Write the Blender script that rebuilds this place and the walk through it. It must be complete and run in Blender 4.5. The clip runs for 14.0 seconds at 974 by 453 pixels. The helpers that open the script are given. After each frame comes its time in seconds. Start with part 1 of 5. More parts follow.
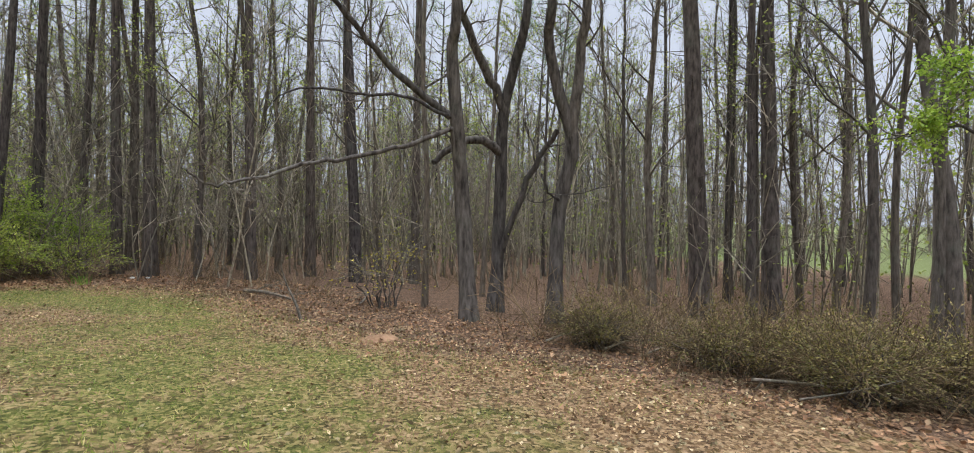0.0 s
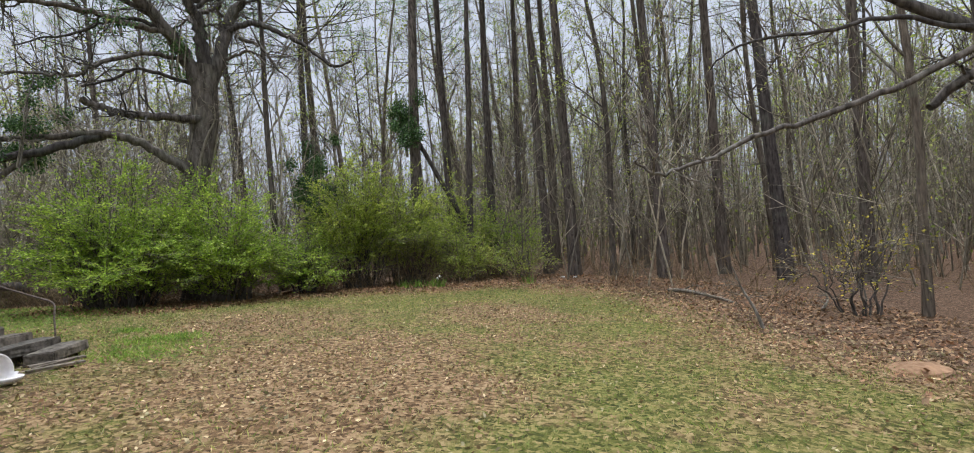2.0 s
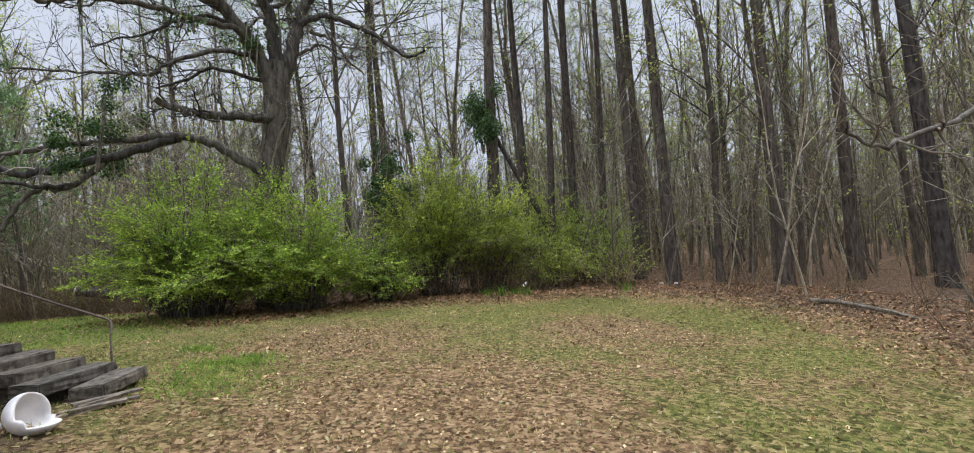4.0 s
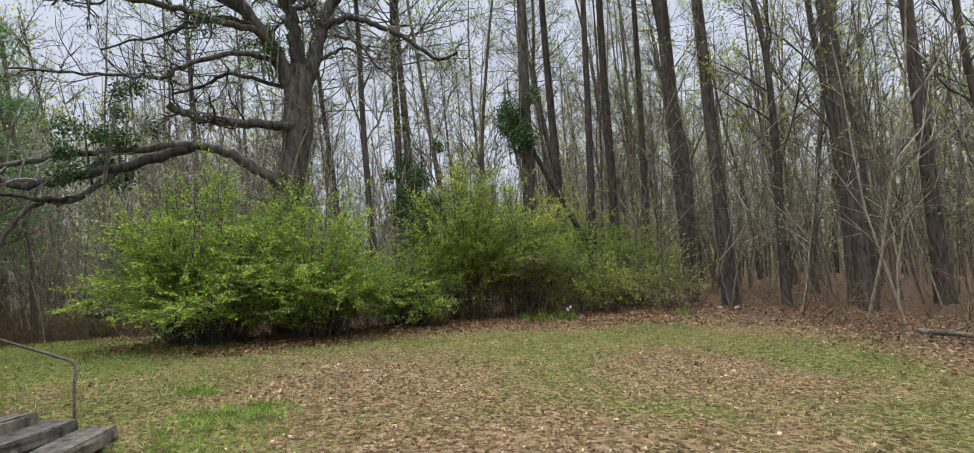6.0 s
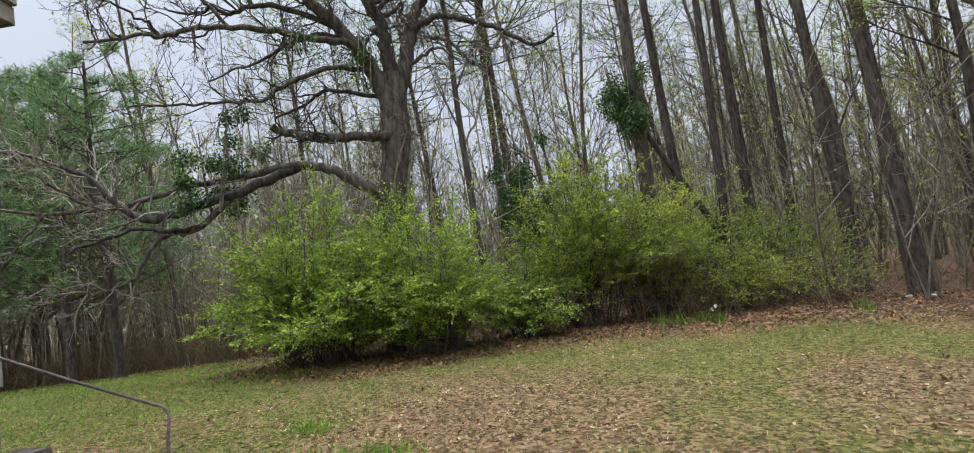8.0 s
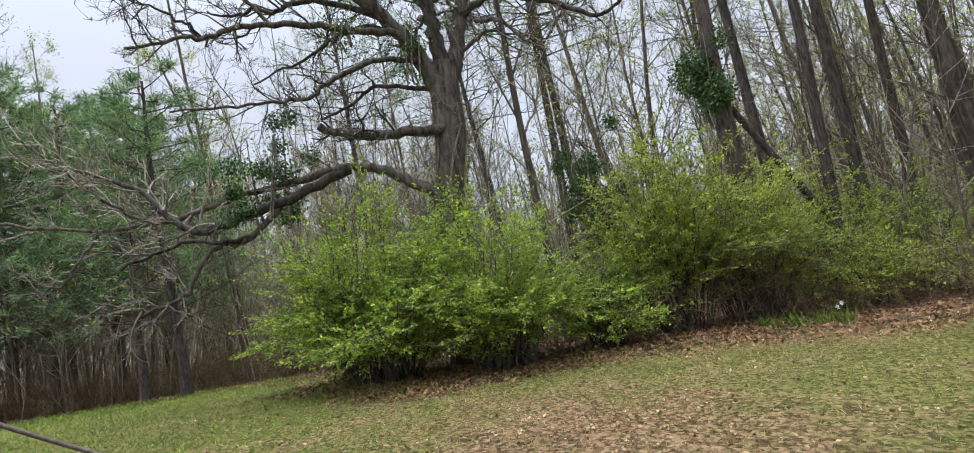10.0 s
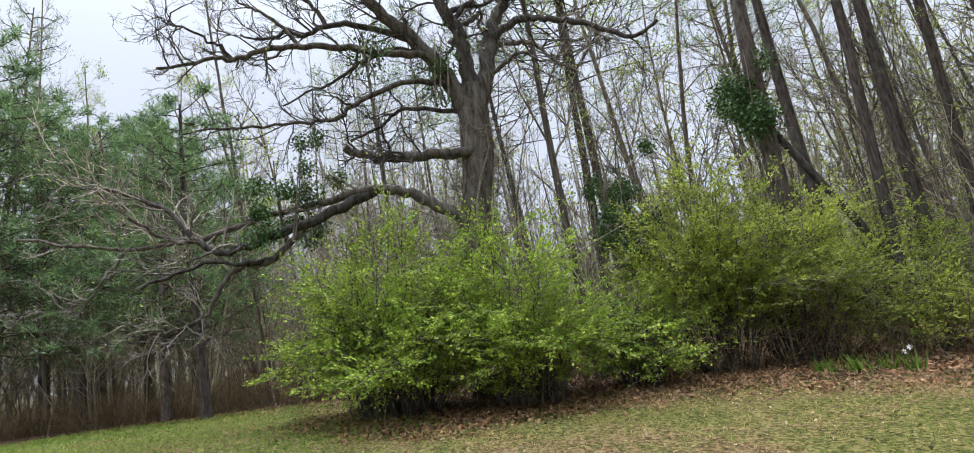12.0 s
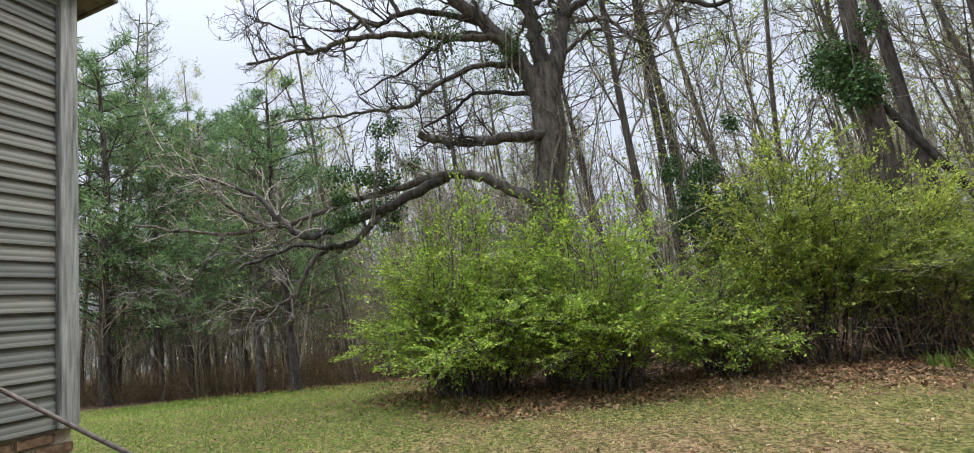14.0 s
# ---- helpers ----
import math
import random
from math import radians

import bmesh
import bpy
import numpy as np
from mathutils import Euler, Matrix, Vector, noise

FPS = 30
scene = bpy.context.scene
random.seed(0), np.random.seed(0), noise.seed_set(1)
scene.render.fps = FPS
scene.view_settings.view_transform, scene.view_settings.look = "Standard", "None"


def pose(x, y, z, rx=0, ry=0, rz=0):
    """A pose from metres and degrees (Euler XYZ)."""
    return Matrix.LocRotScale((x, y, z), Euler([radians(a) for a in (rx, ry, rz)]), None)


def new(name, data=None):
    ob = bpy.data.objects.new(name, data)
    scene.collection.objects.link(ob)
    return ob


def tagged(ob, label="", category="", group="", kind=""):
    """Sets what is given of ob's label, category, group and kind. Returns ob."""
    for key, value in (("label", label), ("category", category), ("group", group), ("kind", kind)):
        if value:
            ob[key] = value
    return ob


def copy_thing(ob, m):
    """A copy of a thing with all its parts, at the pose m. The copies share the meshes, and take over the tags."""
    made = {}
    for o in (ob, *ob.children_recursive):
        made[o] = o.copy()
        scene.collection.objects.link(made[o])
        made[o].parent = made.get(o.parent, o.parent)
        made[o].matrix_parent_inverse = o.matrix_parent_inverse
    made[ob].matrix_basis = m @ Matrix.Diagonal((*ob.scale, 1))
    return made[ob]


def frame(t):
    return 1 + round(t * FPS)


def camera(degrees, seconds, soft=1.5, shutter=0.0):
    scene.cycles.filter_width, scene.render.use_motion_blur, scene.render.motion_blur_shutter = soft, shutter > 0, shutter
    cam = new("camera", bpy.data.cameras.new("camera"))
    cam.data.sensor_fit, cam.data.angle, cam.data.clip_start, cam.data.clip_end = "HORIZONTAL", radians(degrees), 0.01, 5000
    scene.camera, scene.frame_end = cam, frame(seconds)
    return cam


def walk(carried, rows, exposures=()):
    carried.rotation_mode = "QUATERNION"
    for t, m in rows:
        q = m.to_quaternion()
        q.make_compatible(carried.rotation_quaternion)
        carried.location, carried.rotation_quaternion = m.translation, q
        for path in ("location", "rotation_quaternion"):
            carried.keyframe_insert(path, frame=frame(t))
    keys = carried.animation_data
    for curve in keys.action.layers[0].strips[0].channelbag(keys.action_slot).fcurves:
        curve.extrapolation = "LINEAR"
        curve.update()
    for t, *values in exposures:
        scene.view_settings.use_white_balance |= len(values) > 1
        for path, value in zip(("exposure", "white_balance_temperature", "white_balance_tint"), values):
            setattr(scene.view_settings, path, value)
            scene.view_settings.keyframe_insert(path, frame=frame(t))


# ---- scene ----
cam = camera(88.3, 14.0, soft=1.0)
EXPOSURE = 1.13
METRES, EYE, TILT, LEAN, TURN = 8.0, 1.5, 0.0, 0.0, -33.0
ROWS = [
    (0.0, 0.0, 0.0, 0.0, 0.01, -0.94, -0.86),
    (0.5, -0.0422, 0.0323, -0.0015, 11.43, -1.5, 0.48),
    (1.0, -0.0922, 0.0652, -0.0011, 26.18, -0.81, 1.37),
    (1.5, -0.1408, 0.0891, -0.0059, 36.27, -0.17, 2.32),
    (2.0, -0.1872, 0.118, -0.0086, 41.19, -0.05, 4.44),
    (2.5, -0.2415, 0.1358, -0.0068, 47.3, 0.85, 5.61),
    (3.0, -0.294, 0.1526, -0.0074, 47.6, 0.87, 5.41),
    (5.5, -0.5219, 0.2387, -0.0067, 48.65, 1.5, 4.74),
    (6.0, -0.5586, 0.2539, -0.0039, 50.08, 3.18, 5.06),
    (6.5, -0.5962, 0.2669, 0.0, 54.28, 4.8, 5.62),
    (7.0, -0.6318, 0.2769, -0.0022, 55.99, 4.74, 7.11),
    (7.5, -0.6651, 0.2892, -0.0032, 59.12, 4.94, 8.21),
    (10.0, -0.8481, 0.3462, -0.0087, 68.49, 7.05, 11.22),
    (10.5, -0.8734, 0.3576, -0.0058, 71.53, 8.88, 10.88),
    (11.0, -0.8878, 0.3747, -0.0054, 71.89, 10.52, 10.68),
    (11.5, -0.8933, 0.3791, -0.0048, 70.95, 10.89, 10.57),
    (12.0, -0.898, 0.3752, -0.0051, 71.76, 10.74, 9.57),
    (12.5, -0.8991, 0.3726, -0.0053, 72.67, 10.23, 8.53),
    (13.0, -0.9007, 0.3709, -0.0054, 73.97, 9.74, 7.67),
    (13.5, -0.9034, 0.3679, -0.0057, 76.44, 9.83, 7.84),
    (14.0, -0.9043, 0.3648, -0.0039, 79.59, 10.15, 8.55),
]
walk(cam, [(t, pose(0, 0, EYE, TILT, LEAN, TURN) @ pose(METRES * x, METRES * y, METRES * z, 90 + pitch, roll, yaw)) for t, x, y, z, yaw, pitch, roll in ROWS],
     exposures=[(0.0, EXPOSURE), (7.5, EXPOSURE), (10.0, EXPOSURE + 0.16), (14.0, EXPOSURE + 0.22)])

# ---- world and light ----
world = bpy.data.worlds.new("overcast_sky")
scene.world = world
world.use_nodes = True
wn, wl = world.node_tree.nodes, world.node_tree.links
sky = wn.new("ShaderNodeTexSky")
sky.sky_type = "NISHITA"
sky.sun_disc = False
sky.sun_elevation, sky.sun_rotation = radians(48), radians(200)
sky.air_density, sky.dust_density, sky.ozone_density = 1.0, 4.0, 1.0
soften = wn.new("ShaderNodeHueSaturation")
soften.inputs["Saturation"].default_value = 0.4
# a cloud deck that is brightest overhead, as under an even overcast
up = wn.new("ShaderNodeTexCoord")
split = wn.new("ShaderNodeSeparateXYZ")
steep = wn.new("ShaderNodeMath")
steep.operation = "POWER"
steep.use_clamp = True
steep.inputs[1].default_value = 6.5
deck = wn.new("ShaderNodeMapRange")
deck.inputs["To Min"].default_value, deck.inputs["To Max"].default_value = 0.335, 4.0
cloud = wn.new("ShaderNodeVectorMath")
cloud.operation = "SCALE"
cloud.inputs[0].default_value = (6.2, 6.8, 8.1)
veil = wn.new("ShaderNodeMix")
veil.data_type = "RGBA"
veil.inputs[0].default_value = 0.88
wl.new(up.outputs["Generated"], split.inputs[0])
wl.new(split.outputs["Z"], steep.inputs[0])
wl.new(steep.outputs[0], deck.inputs["Value"])
wl.new(deck.outputs[0], cloud.inputs["Scale"])
wl.new(sky.outputs[0], soften.inputs["Color"])
wl.new(soften.outputs[0], veil.inputs[6])
wl.new(cloud.outputs[0], veil.inputs[7])
wl.new(veil.outputs[2], wn["Background"].inputs[0])
wn["Background"].inputs[1].default_value = 0.14
sun_data = bpy.data.lights.new("sun", "SUN")
sun_data.energy, sun_data.angle, sun_data.color = 1.4, radians(30), (1.0, 0.95, 0.88)
sun = new("sun", sun_data)
sun.matrix_world = pose(0, 0, 40, 42, 0, 160)


# ---- materials ----
def mat(name, rough=0.85, spec=0.3):
    m = bpy.data.materials.new(name)
    m.use_nodes = True
    b = m.node_tree.nodes["Principled BSDF"]
    b.inputs["Roughness"].default_value = rough
    b.inputs["Specular IOR Level"].default_value = spec
    return m, m.node_tree.nodes, m.node_tree.links, b


def ramp(nodes, stops):
    r = nodes.new("ShaderNodeValToRGB")
    e = r.color_ramp.elements
    while len(e) < len(stops):
        e.new(0.5)
    for k, (p, c) in enumerate(stops):
        e[k].position = p
        e[k].color = (*c, 1)
    return r


def noise_node(nodes, links, scale, detail=4.0, stretch=None, rough=0.6):
    tc = nodes.new("ShaderNodeTexCoord")
    n = nodes.new("ShaderNodeTexNoise")
    n.inputs["Scale"].default_value = scale
    n.inputs["Detail"].default_value = detail
    n.inputs["Roughness"].default_value = rough
    if stretch:
        mp = nodes.new("ShaderNodeMapping")
        mp.inputs["Scale"].default_value = stretch
        links.new(tc.outputs["Object"], mp.inputs[0])
        links.new(mp.outputs[0], n.inputs["Vector"])
    else:
        links.new(tc.outputs["Object"], n.inputs["Vector"])
    return n


def mix(nodes, links, a, b, fac, mode="MIX"):
    x = nodes.new("ShaderNodeMix")
    x.data_type, x.blend_type = "RGBA", mode
    for sock, v in ((0, fac), (6, a), (7, b)):
        if isinstance(v, (int, float)):
            x.inputs[sock].default_value = v
        elif isinstance(v, tuple):
            x.inputs[sock].default_value = (*v, 1)
        else:
            links.new(v, x.inputs[sock])
    return x.outputs[2]


def bump(nodes, links, bsdf, height, strength, distance):
    bp = nodes.new("ShaderNodeBump")
    bp.inputs["Strength"].default_value = strength
    bp.inputs["Distance"].default_value = distance
    links.new(height, bp.inputs["Height"])
    links.new(bp.outputs[0], bsdf.inputs["Normal"])


def bark_mat(name, dark, light, lichen=0.25, ridge=14, stems=False):
    m, n, l, b = mat(name, 0.95, 0.1)
    fur = noise_node(n, l, ridge, 5, (1, 1, 0.22))
    big = noise_node(n, l, 1.6, 3)
    r = ramp(n, [(0.32, dark), (0.52, tuple((p + q) / 2 for p, q in zip(dark, light))), (0.72, light)])
    l.new(fur.outputs[0], r.inputs[0])
    lr = ramp(n, [(0.52, (0, 0, 0)), (0.7, (lichen, lichen, lichen))])
    l.new(big.outputs[0], lr.inputs[0])
    col = mix(n, l, r.outputs[0], (0.19, 0.21, 0.16), lr.outputs[0])
    oi = n.new("ShaderNodeObjectInfo")
    vr = ramp(n, [(0.0, (0.7, 0.7, 0.72)), (1.0, (1.25, 1.2, 1.12))])
    l.new(oi.outputs["Random"], vr.inputs[0])
    col = mix(n, l, col, vr.outputs[0], 1.0, "MULTIPLY")
    geo = n.new("ShaderNodeNewGeometry")
    stem = ramp(n, [(0.0, (0.45, 0.44, 0.44)), (0.6, (0.95, 0.94, 0.92)), (1.0, (1.7, 1.68, 1.62))])
    l.new(geo.outputs["Random Per Island"], stem.inputs[0])
    if stems:
        col = mix(n, l, col, stem.outputs[0], 1.0, "MULTIPLY")
    l.new(col, b.inputs["Base Color"])
    bump(n, l, b, fur.outputs[0], 0.9, 0.04)
    return m


def leaf_mat(name, stops, rough=0.55, trans=0.35):
    m, n, l, b = mat(name, rough, 0.25)
    g = n.new("ShaderNodeNewGeometry")
    r = ramp(n, stops)
    l.new(g.outputs["Random Per Island"], r.inputs[0])
    big = noise_node(n, l, 0.9, 2)
    br = ramp(n, [(0.3, (0.72, 0.76, 0.7)), (0.7, (1.2, 1.15, 1.05))])
    l.new(big.outputs[0], br.inputs[0])
    col = mix(n, l, r.outputs[0], br.outputs[0], 1.0, "MULTIPLY")
    age = noise_node(n, l, 5.5, 3)
    ar = ramp(n, [(0.36, (0.5, 0.58, 0.5)), (0.64, (1.4, 1.34, 1.2))])
    l.new(age.outputs[0], ar.inputs[0])
    col = mix(n, l, col, ar.outputs[0], 1.0, "MULTIPLY")
    l.new(col, b.inputs["Base Color"])
    t = n.new("ShaderNodeBsdfTranslucent")
    l.new(col, t.inputs[0])
    ms = n.new("ShaderNodeMixShader")
    ms.inputs[0].default_value = trans
    l.new(b.outputs[0], ms.inputs[1])
    l.new(t.outputs[0], ms.inputs[2])
    l.new(ms.outputs[0], n["Material Output"].inputs[0])
    return m


PINE_BARK = bark_mat("pine_bark", (0.034, 0.028, 0.025), (0.17, 0.145, 0.128), 0.3)
OAK_BARK = bark_mat("oak_bark", (0.03, 0.026, 0.023), (0.17, 0.152, 0.135), 0.2, 11)
GREY_BARK = bark_mat("grey_bark", (0.055, 0.047, 0.039), (0.21, 0.18, 0.15), 0.35)
DEAD_BARK = bark_mat("dead_branch_bark", (0.14, 0.125, 0.11), (0.48, 0.45, 0.41), 0.3, 20, True)
TWIG = bark_mat("twig_bark", (0.095, 0.086, 0.065), (0.34, 0.31, 0.26), 0.15, 20, True)
BRAMBLE = bark_mat("bramble_stems", (0.075, 0.06, 0.032), (0.24, 0.18, 0.115), 0.1, 20, True)
SPRING_LEAF = leaf_mat("spring_leaf", [(0, (0.2, 0.27, 0.06)), (0.5, (0.31, 0.37, 0.1)), (1, (0.43, 0.44, 0.17))], 0.6, 0.5)
PRIVET_LEAF = leaf_mat("privet_leaf", [(0, (0.18, 0.28, 0.035)), (0.5, (0.31, 0.44, 0.065)), (1, (0.47, 0.57, 0.13))], 0.5, 0.45)
OLIVE_LEAF = leaf_mat("olive_leaf", [(0, (0.23, 0.3, 0.05)), (0.5, (0.37, 0.46, 0.085)), (1, (0.53, 0.57, 0.17))], 0.55, 0.5)
BROOM_LEAF = leaf_mat("broom_leaf", [(0, (0.11, 0.1, 0.03)), (0.5, (0.2, 0.175, 0.06)), (1, (0.31, 0.25, 0.11))], 0.6, 0.3)
IVY_LEAF = leaf_mat("ivy_leaf", [(0, (0.03, 0.07, 0.022)), (0.6, (0.06, 0.125, 0.04)), (1, (0.13, 0.21, 0.08))], 0.4, 0.25)
NEEDLE = leaf_mat("pine_needle", [(0, (0.085, 0.15, 0.08)), (0.6, (0.15, 0.25, 0.12)), (1, (0.26, 0.36, 0.17))], 0.5, 0.4)
DRY_LEAF = leaf_mat("dry_leaf", [(0, (0.13, 0.07, 0.04)), (0.4, (0.25, 0.17, 0.1)), (0.8, (0.39, 0.29, 0.185)), (1, (0.56, 0.46, 0.33))], 0.7, 0.15)
RUST_LEAF = leaf_mat("rust_leaf", [(0, (0.11, 0.055, 0.032)), (0.5, (0.22, 0.12, 0.072)), (1, (0.36, 0.23, 0.15))], 0.7, 0.15)
GRASS = leaf_mat("grass_blade", [(0, (0.12, 0.18, 0.03)), (0.45, (0.2, 0.26, 0.055)), (0.75, (0.34, 0.31, 0.13)), (1, (0.48, 0.4, 0.22))], 0.6, 0.3)
LUSH = leaf_mat("lush_grass_blade", [(0, (0.12, 0.23, 0.03)), (1, (0.24, 0.36, 0.07))], 0.5, 0.3)

# lawn, leaf litter and far field in one ground sheet
GROUND, gn, gl, gb = mat("lawn_and_leaf_litter", 0.95, 0.1)
fine = noise_node(gn, gl, 42, 6, None, 0.7)
mid = noise_node(gn, gl, 5.5, 5)
patch = noise_node(gn, gl, 0.45, 4)
g_tc = gn.new("ShaderNodeTexCoord")
warp = gn.new("ShaderNodeVectorMath")
warp.operation = "MULTIPLY_ADD"
warp.inputs[1].default_value = (0.035, 0.035, 0.0)
gl.new(fine.outputs["Color"], warp.inputs[0])
gl.new(g_tc.outputs["Object"], warp.inputs[2])
cells = gn.new("ShaderNodeTexVoronoi")
cells.inputs["Scale"].default_value = 27
gl.new(warp.outputs[0], cells.inputs["Vector"])
cell_split = gn.new("ShaderNodeSeparateColor")
gl.new(cells.outputs["Color"], cell_split.inputs[0])
speck = gn.new("ShaderNodeMix")
speck.inputs[0].default_value = 0.42
gl.new(fine.outputs[0], speck.inputs[2])
gl.new(cell_split.outputs[0], speck.inputs[3])
grass_r = ramp(gn, [(0.28, (0.05, 0.062, 0.017)), (0.5, (0.15, 0.165, 0.045)), (0.72, (0.34, 0.29, 0.125))])
gl.new(speck.outputs[0], grass_r.inputs[0])
straw_r = ramp(gn, [(0.28, (0.07, 0.042, 0.023)), (0.5, (0.23, 0.152, 0.083)), (0.74, (0.45, 0.325, 0.2))])
gl.new(speck.outputs[0], straw_r.inputs[0])
litter_r = ramp(gn, [(0.28, (0.04, 0.023, 0.015)), (0.5, (0.13, 0.084, 0.057)), (0.76, (0.29, 0.2, 0.14))])
gl.new(speck.outputs[0], litter_r.inputs[0])
sel = ramp(gn, [(0.5, (0, 0, 0)), (0.72, (1, 1, 1))])
blend = gn.new("ShaderNodeMath")
blend.operation = "ADD"
half = gn.new("ShaderNodeMath")
half.operation = "MULTIPLY_ADD"
half.inputs[1].default_value, half.inputs[2].default_value = 0.5, -0.25
gl.new(mid.outputs[0], half.inputs[0])
gl.new(patch.outputs[0], blend.inputs[0])
gl.new(half.outputs[0], blend.inputs[1])
dry_at = gn.new("ShaderNodeAttribute")
dry_at.attribute_name = "dry"
dry_add = gn.new("ShaderNodeMath")
dry_add.operation = "MULTIPLY_ADD"
dry_add.inputs[1].default_value = 0.32
gl.new(dry_at.outputs["Fac"], dry_add.inputs[0])
gl.new(blend.outputs[0], dry_add.inputs[2])
gl.new(dry_add.outputs[0], sel.inputs[0])
lawn_col = mix(gn, gl, grass_r.outputs[0], straw_r.outputs[0], sel.outputs[0])
attr = gn.new("ShaderNodeAttribute")
attr.attribute_name = "litter"
lit = gn.new("ShaderNodeMath")
lit.operation = "ADD"
gl.new(attr.outputs["Fac"], lit.inputs[0])
gl.new(half.outputs[0], lit.inputs[1])
lit_r = ramp(gn, [(0.35, (0, 0, 0)), (0.6, (1, 1, 1))])
gl.new(lit.outputs[0], lit_r.inputs[0])
g_col = mix(gn, gl, lawn_col, litter_r.outputs[0], lit_r.outputs[0])
attr2 = gn.new("ShaderNodeAttribute")
attr2.attribute_name = "field"
g_col = mix(gn, gl, g_col, (0.15, 0.2, 0.08), attr2.outputs["Fac"])
g_col = mix(gn, gl, g_col, (0.82, 0.77, 0.7), 1.0, "MULTIPLY")
gl.new(g_col, gb.inputs["Base Color"])
bump(gn, gl, gb, speck.outputs[0], 0.9, 0.05)


# ---- mesh helpers ----
class Geo:
    def __init__(self):
        self.v, self.f, self.n = [], [], 0

    def add(self, verts, faces):
        verts = np.asarray(verts, float)
        self.v.append(verts)
        self.f.append(np.asarray(faces, int) + self.n)
        self.n += len(verts)

    def arrays(self):
        return np.concatenate(self.v), np.concatenate(self.f)

    def mesh(self, name, material, smooth=True):
        v, f = self.arrays()
        me = bpy.data.meshes.new(name)
        me.vertices.add(len(v))
        me.vertices.foreach_set("co", v.astype(np.float32).ravel())
        me.loops.add(f.size)
        me.loops.foreach_set("vertex_index", f.astype(np.int32).ravel())
        me.polygons.add(len(f))
        me.polygons.foreach_set("loop_start", np.arange(0, f.size, f.shape[1], dtype=np.int32))
        me.polygons.foreach_set("loop_total", np.full(len(f), f.shape[1], np.int32))
        me.update(calc_edges=True)
        if smooth:
            me.polygons.foreach_set("use_smooth", np.ones(len(f), bool))
        me.materials.append(material)
        return me


def part(name, geo, material, parent=None, label="", smooth=True):
    data = geo.mesh(name, material, smooth) if isinstance(geo, Geo) else geo
    ob = new(name, data)
    if parent:
        ob.parent = parent
    if label:
        ob["label"] = label
    return ob


def bm_part(name, bm, material, parent=None, label=""):
    me = bpy.data.meshes.new(name)
    bm.to_mesh(me)
    bm.free()
    me.materials.append(material)
    ob = new(name, me)
    if parent:
        ob.parent = parent
    if label:
        ob["label"] = label
    return ob


def box_bm(sx, sy, sz, bevel=0.0, m=None, jitter=0.0, rng=None, cuts=0):
    bm = bmesh.new()
    bmesh.ops.create_cube(bm, size=1)
    bmesh.ops.scale(bm, vec=(sx, sy, sz), verts=bm.verts)
    if cuts:
        bmesh.ops.subdivide_edges(bm, edges=bm.edges[:], cuts=cuts, use_grid_fill=True)
    if bevel:
        bmesh.ops.bevel(bm, geom=bm.edges[:] if not cuts else [e for e in bm.edges if e.calc_face_angle(0) > 0.5], offset=bevel, segments=2, affect="EDGES")
    if jitter:
        for v in bm.verts:
            v.co += Vector([rng.uniform(-jitter, jitter) for _ in range(3)])
    if m is not None:
        bm.transform(m)
    return bm


def tube(geo, pts, radii, sides=5, cap=False):
    pts, radii = np.asarray(pts, float), np.asarray(radii, float)
    k = len(pts)
    tan = np.gradient(pts, axis=0)
    tan /= np.linalg.norm(tan, axis=1, keepdims=True) + 1e-9
    ref = np.array([1.0, 0.13, 0.07]) if abs(tan[:, 0]).mean() < 0.75 else np.array([0.1, 1.0, 0.05])
    u = np.cross(tan, ref)
    u /= np.linalg.norm(u, axis=1, keepdims=True) + 1e-9
    w = np.cross(tan, u)
    a = np.arange(sides) * 2 * np.pi / sides
    ring = pts[:, None] + radii[:, None, None] * (np.cos(a)[None, :, None] * u[:, None] + np.sin(a)[None, :, None] * w[:, None])
    i = np.arange(k - 1)[:, None] * sides
    j = np.arange(sides)[None]
    j2 = (j + 1) % sides
    f = np.stack([i + j, i + j2, i + sides + j2, i + sides + j], -1).reshape(-1, 4)
    geo.add(ring.reshape(-1, 3), f)


def wander(rng, p, d, length, k, bend, up):
    pts = [np.array(p, float)]
    d = np.array(d, float)
    for _ in range(k):
        d = d + rng.normal(0, bend, 3) + np.array([0, 0, up])
        d /= np.linalg.norm(d)
        pts.append(pts[-1] + d * length / k)
    return np.array(pts)


def blades(geo, p, d, length, width, rng, flat=0.5):
    """Small four-cornered leaves at p along d, lying rather flat."""
    n = len(p)
    d = d / (np.linalg.norm(d, axis=1, keepdims=True) + 1e-9)
    up = rng.normal(0, 1, (n, 3)) * (1 - flat) + np.array([0, 0, 1.0]) * flat
    s = np.cross(d, up)
    s /= np.linalg.norm(s, axis=1, keepdims=True) + 1e-9
    nn = np.cross(s, d)
    length, width = np.broadcast_to(length, n)[:, None], np.broadcast_to(width, n)[:, None]
    m = p + d * length * 0.45 + nn * width * 0.15
    v = np.stack([p, m + s * width * 0.5, p + d * length, m - s * width * 0.5], 1)
    geo.add(v.reshape(-1, 3), np.arange(4 * n).reshape(n, 4))


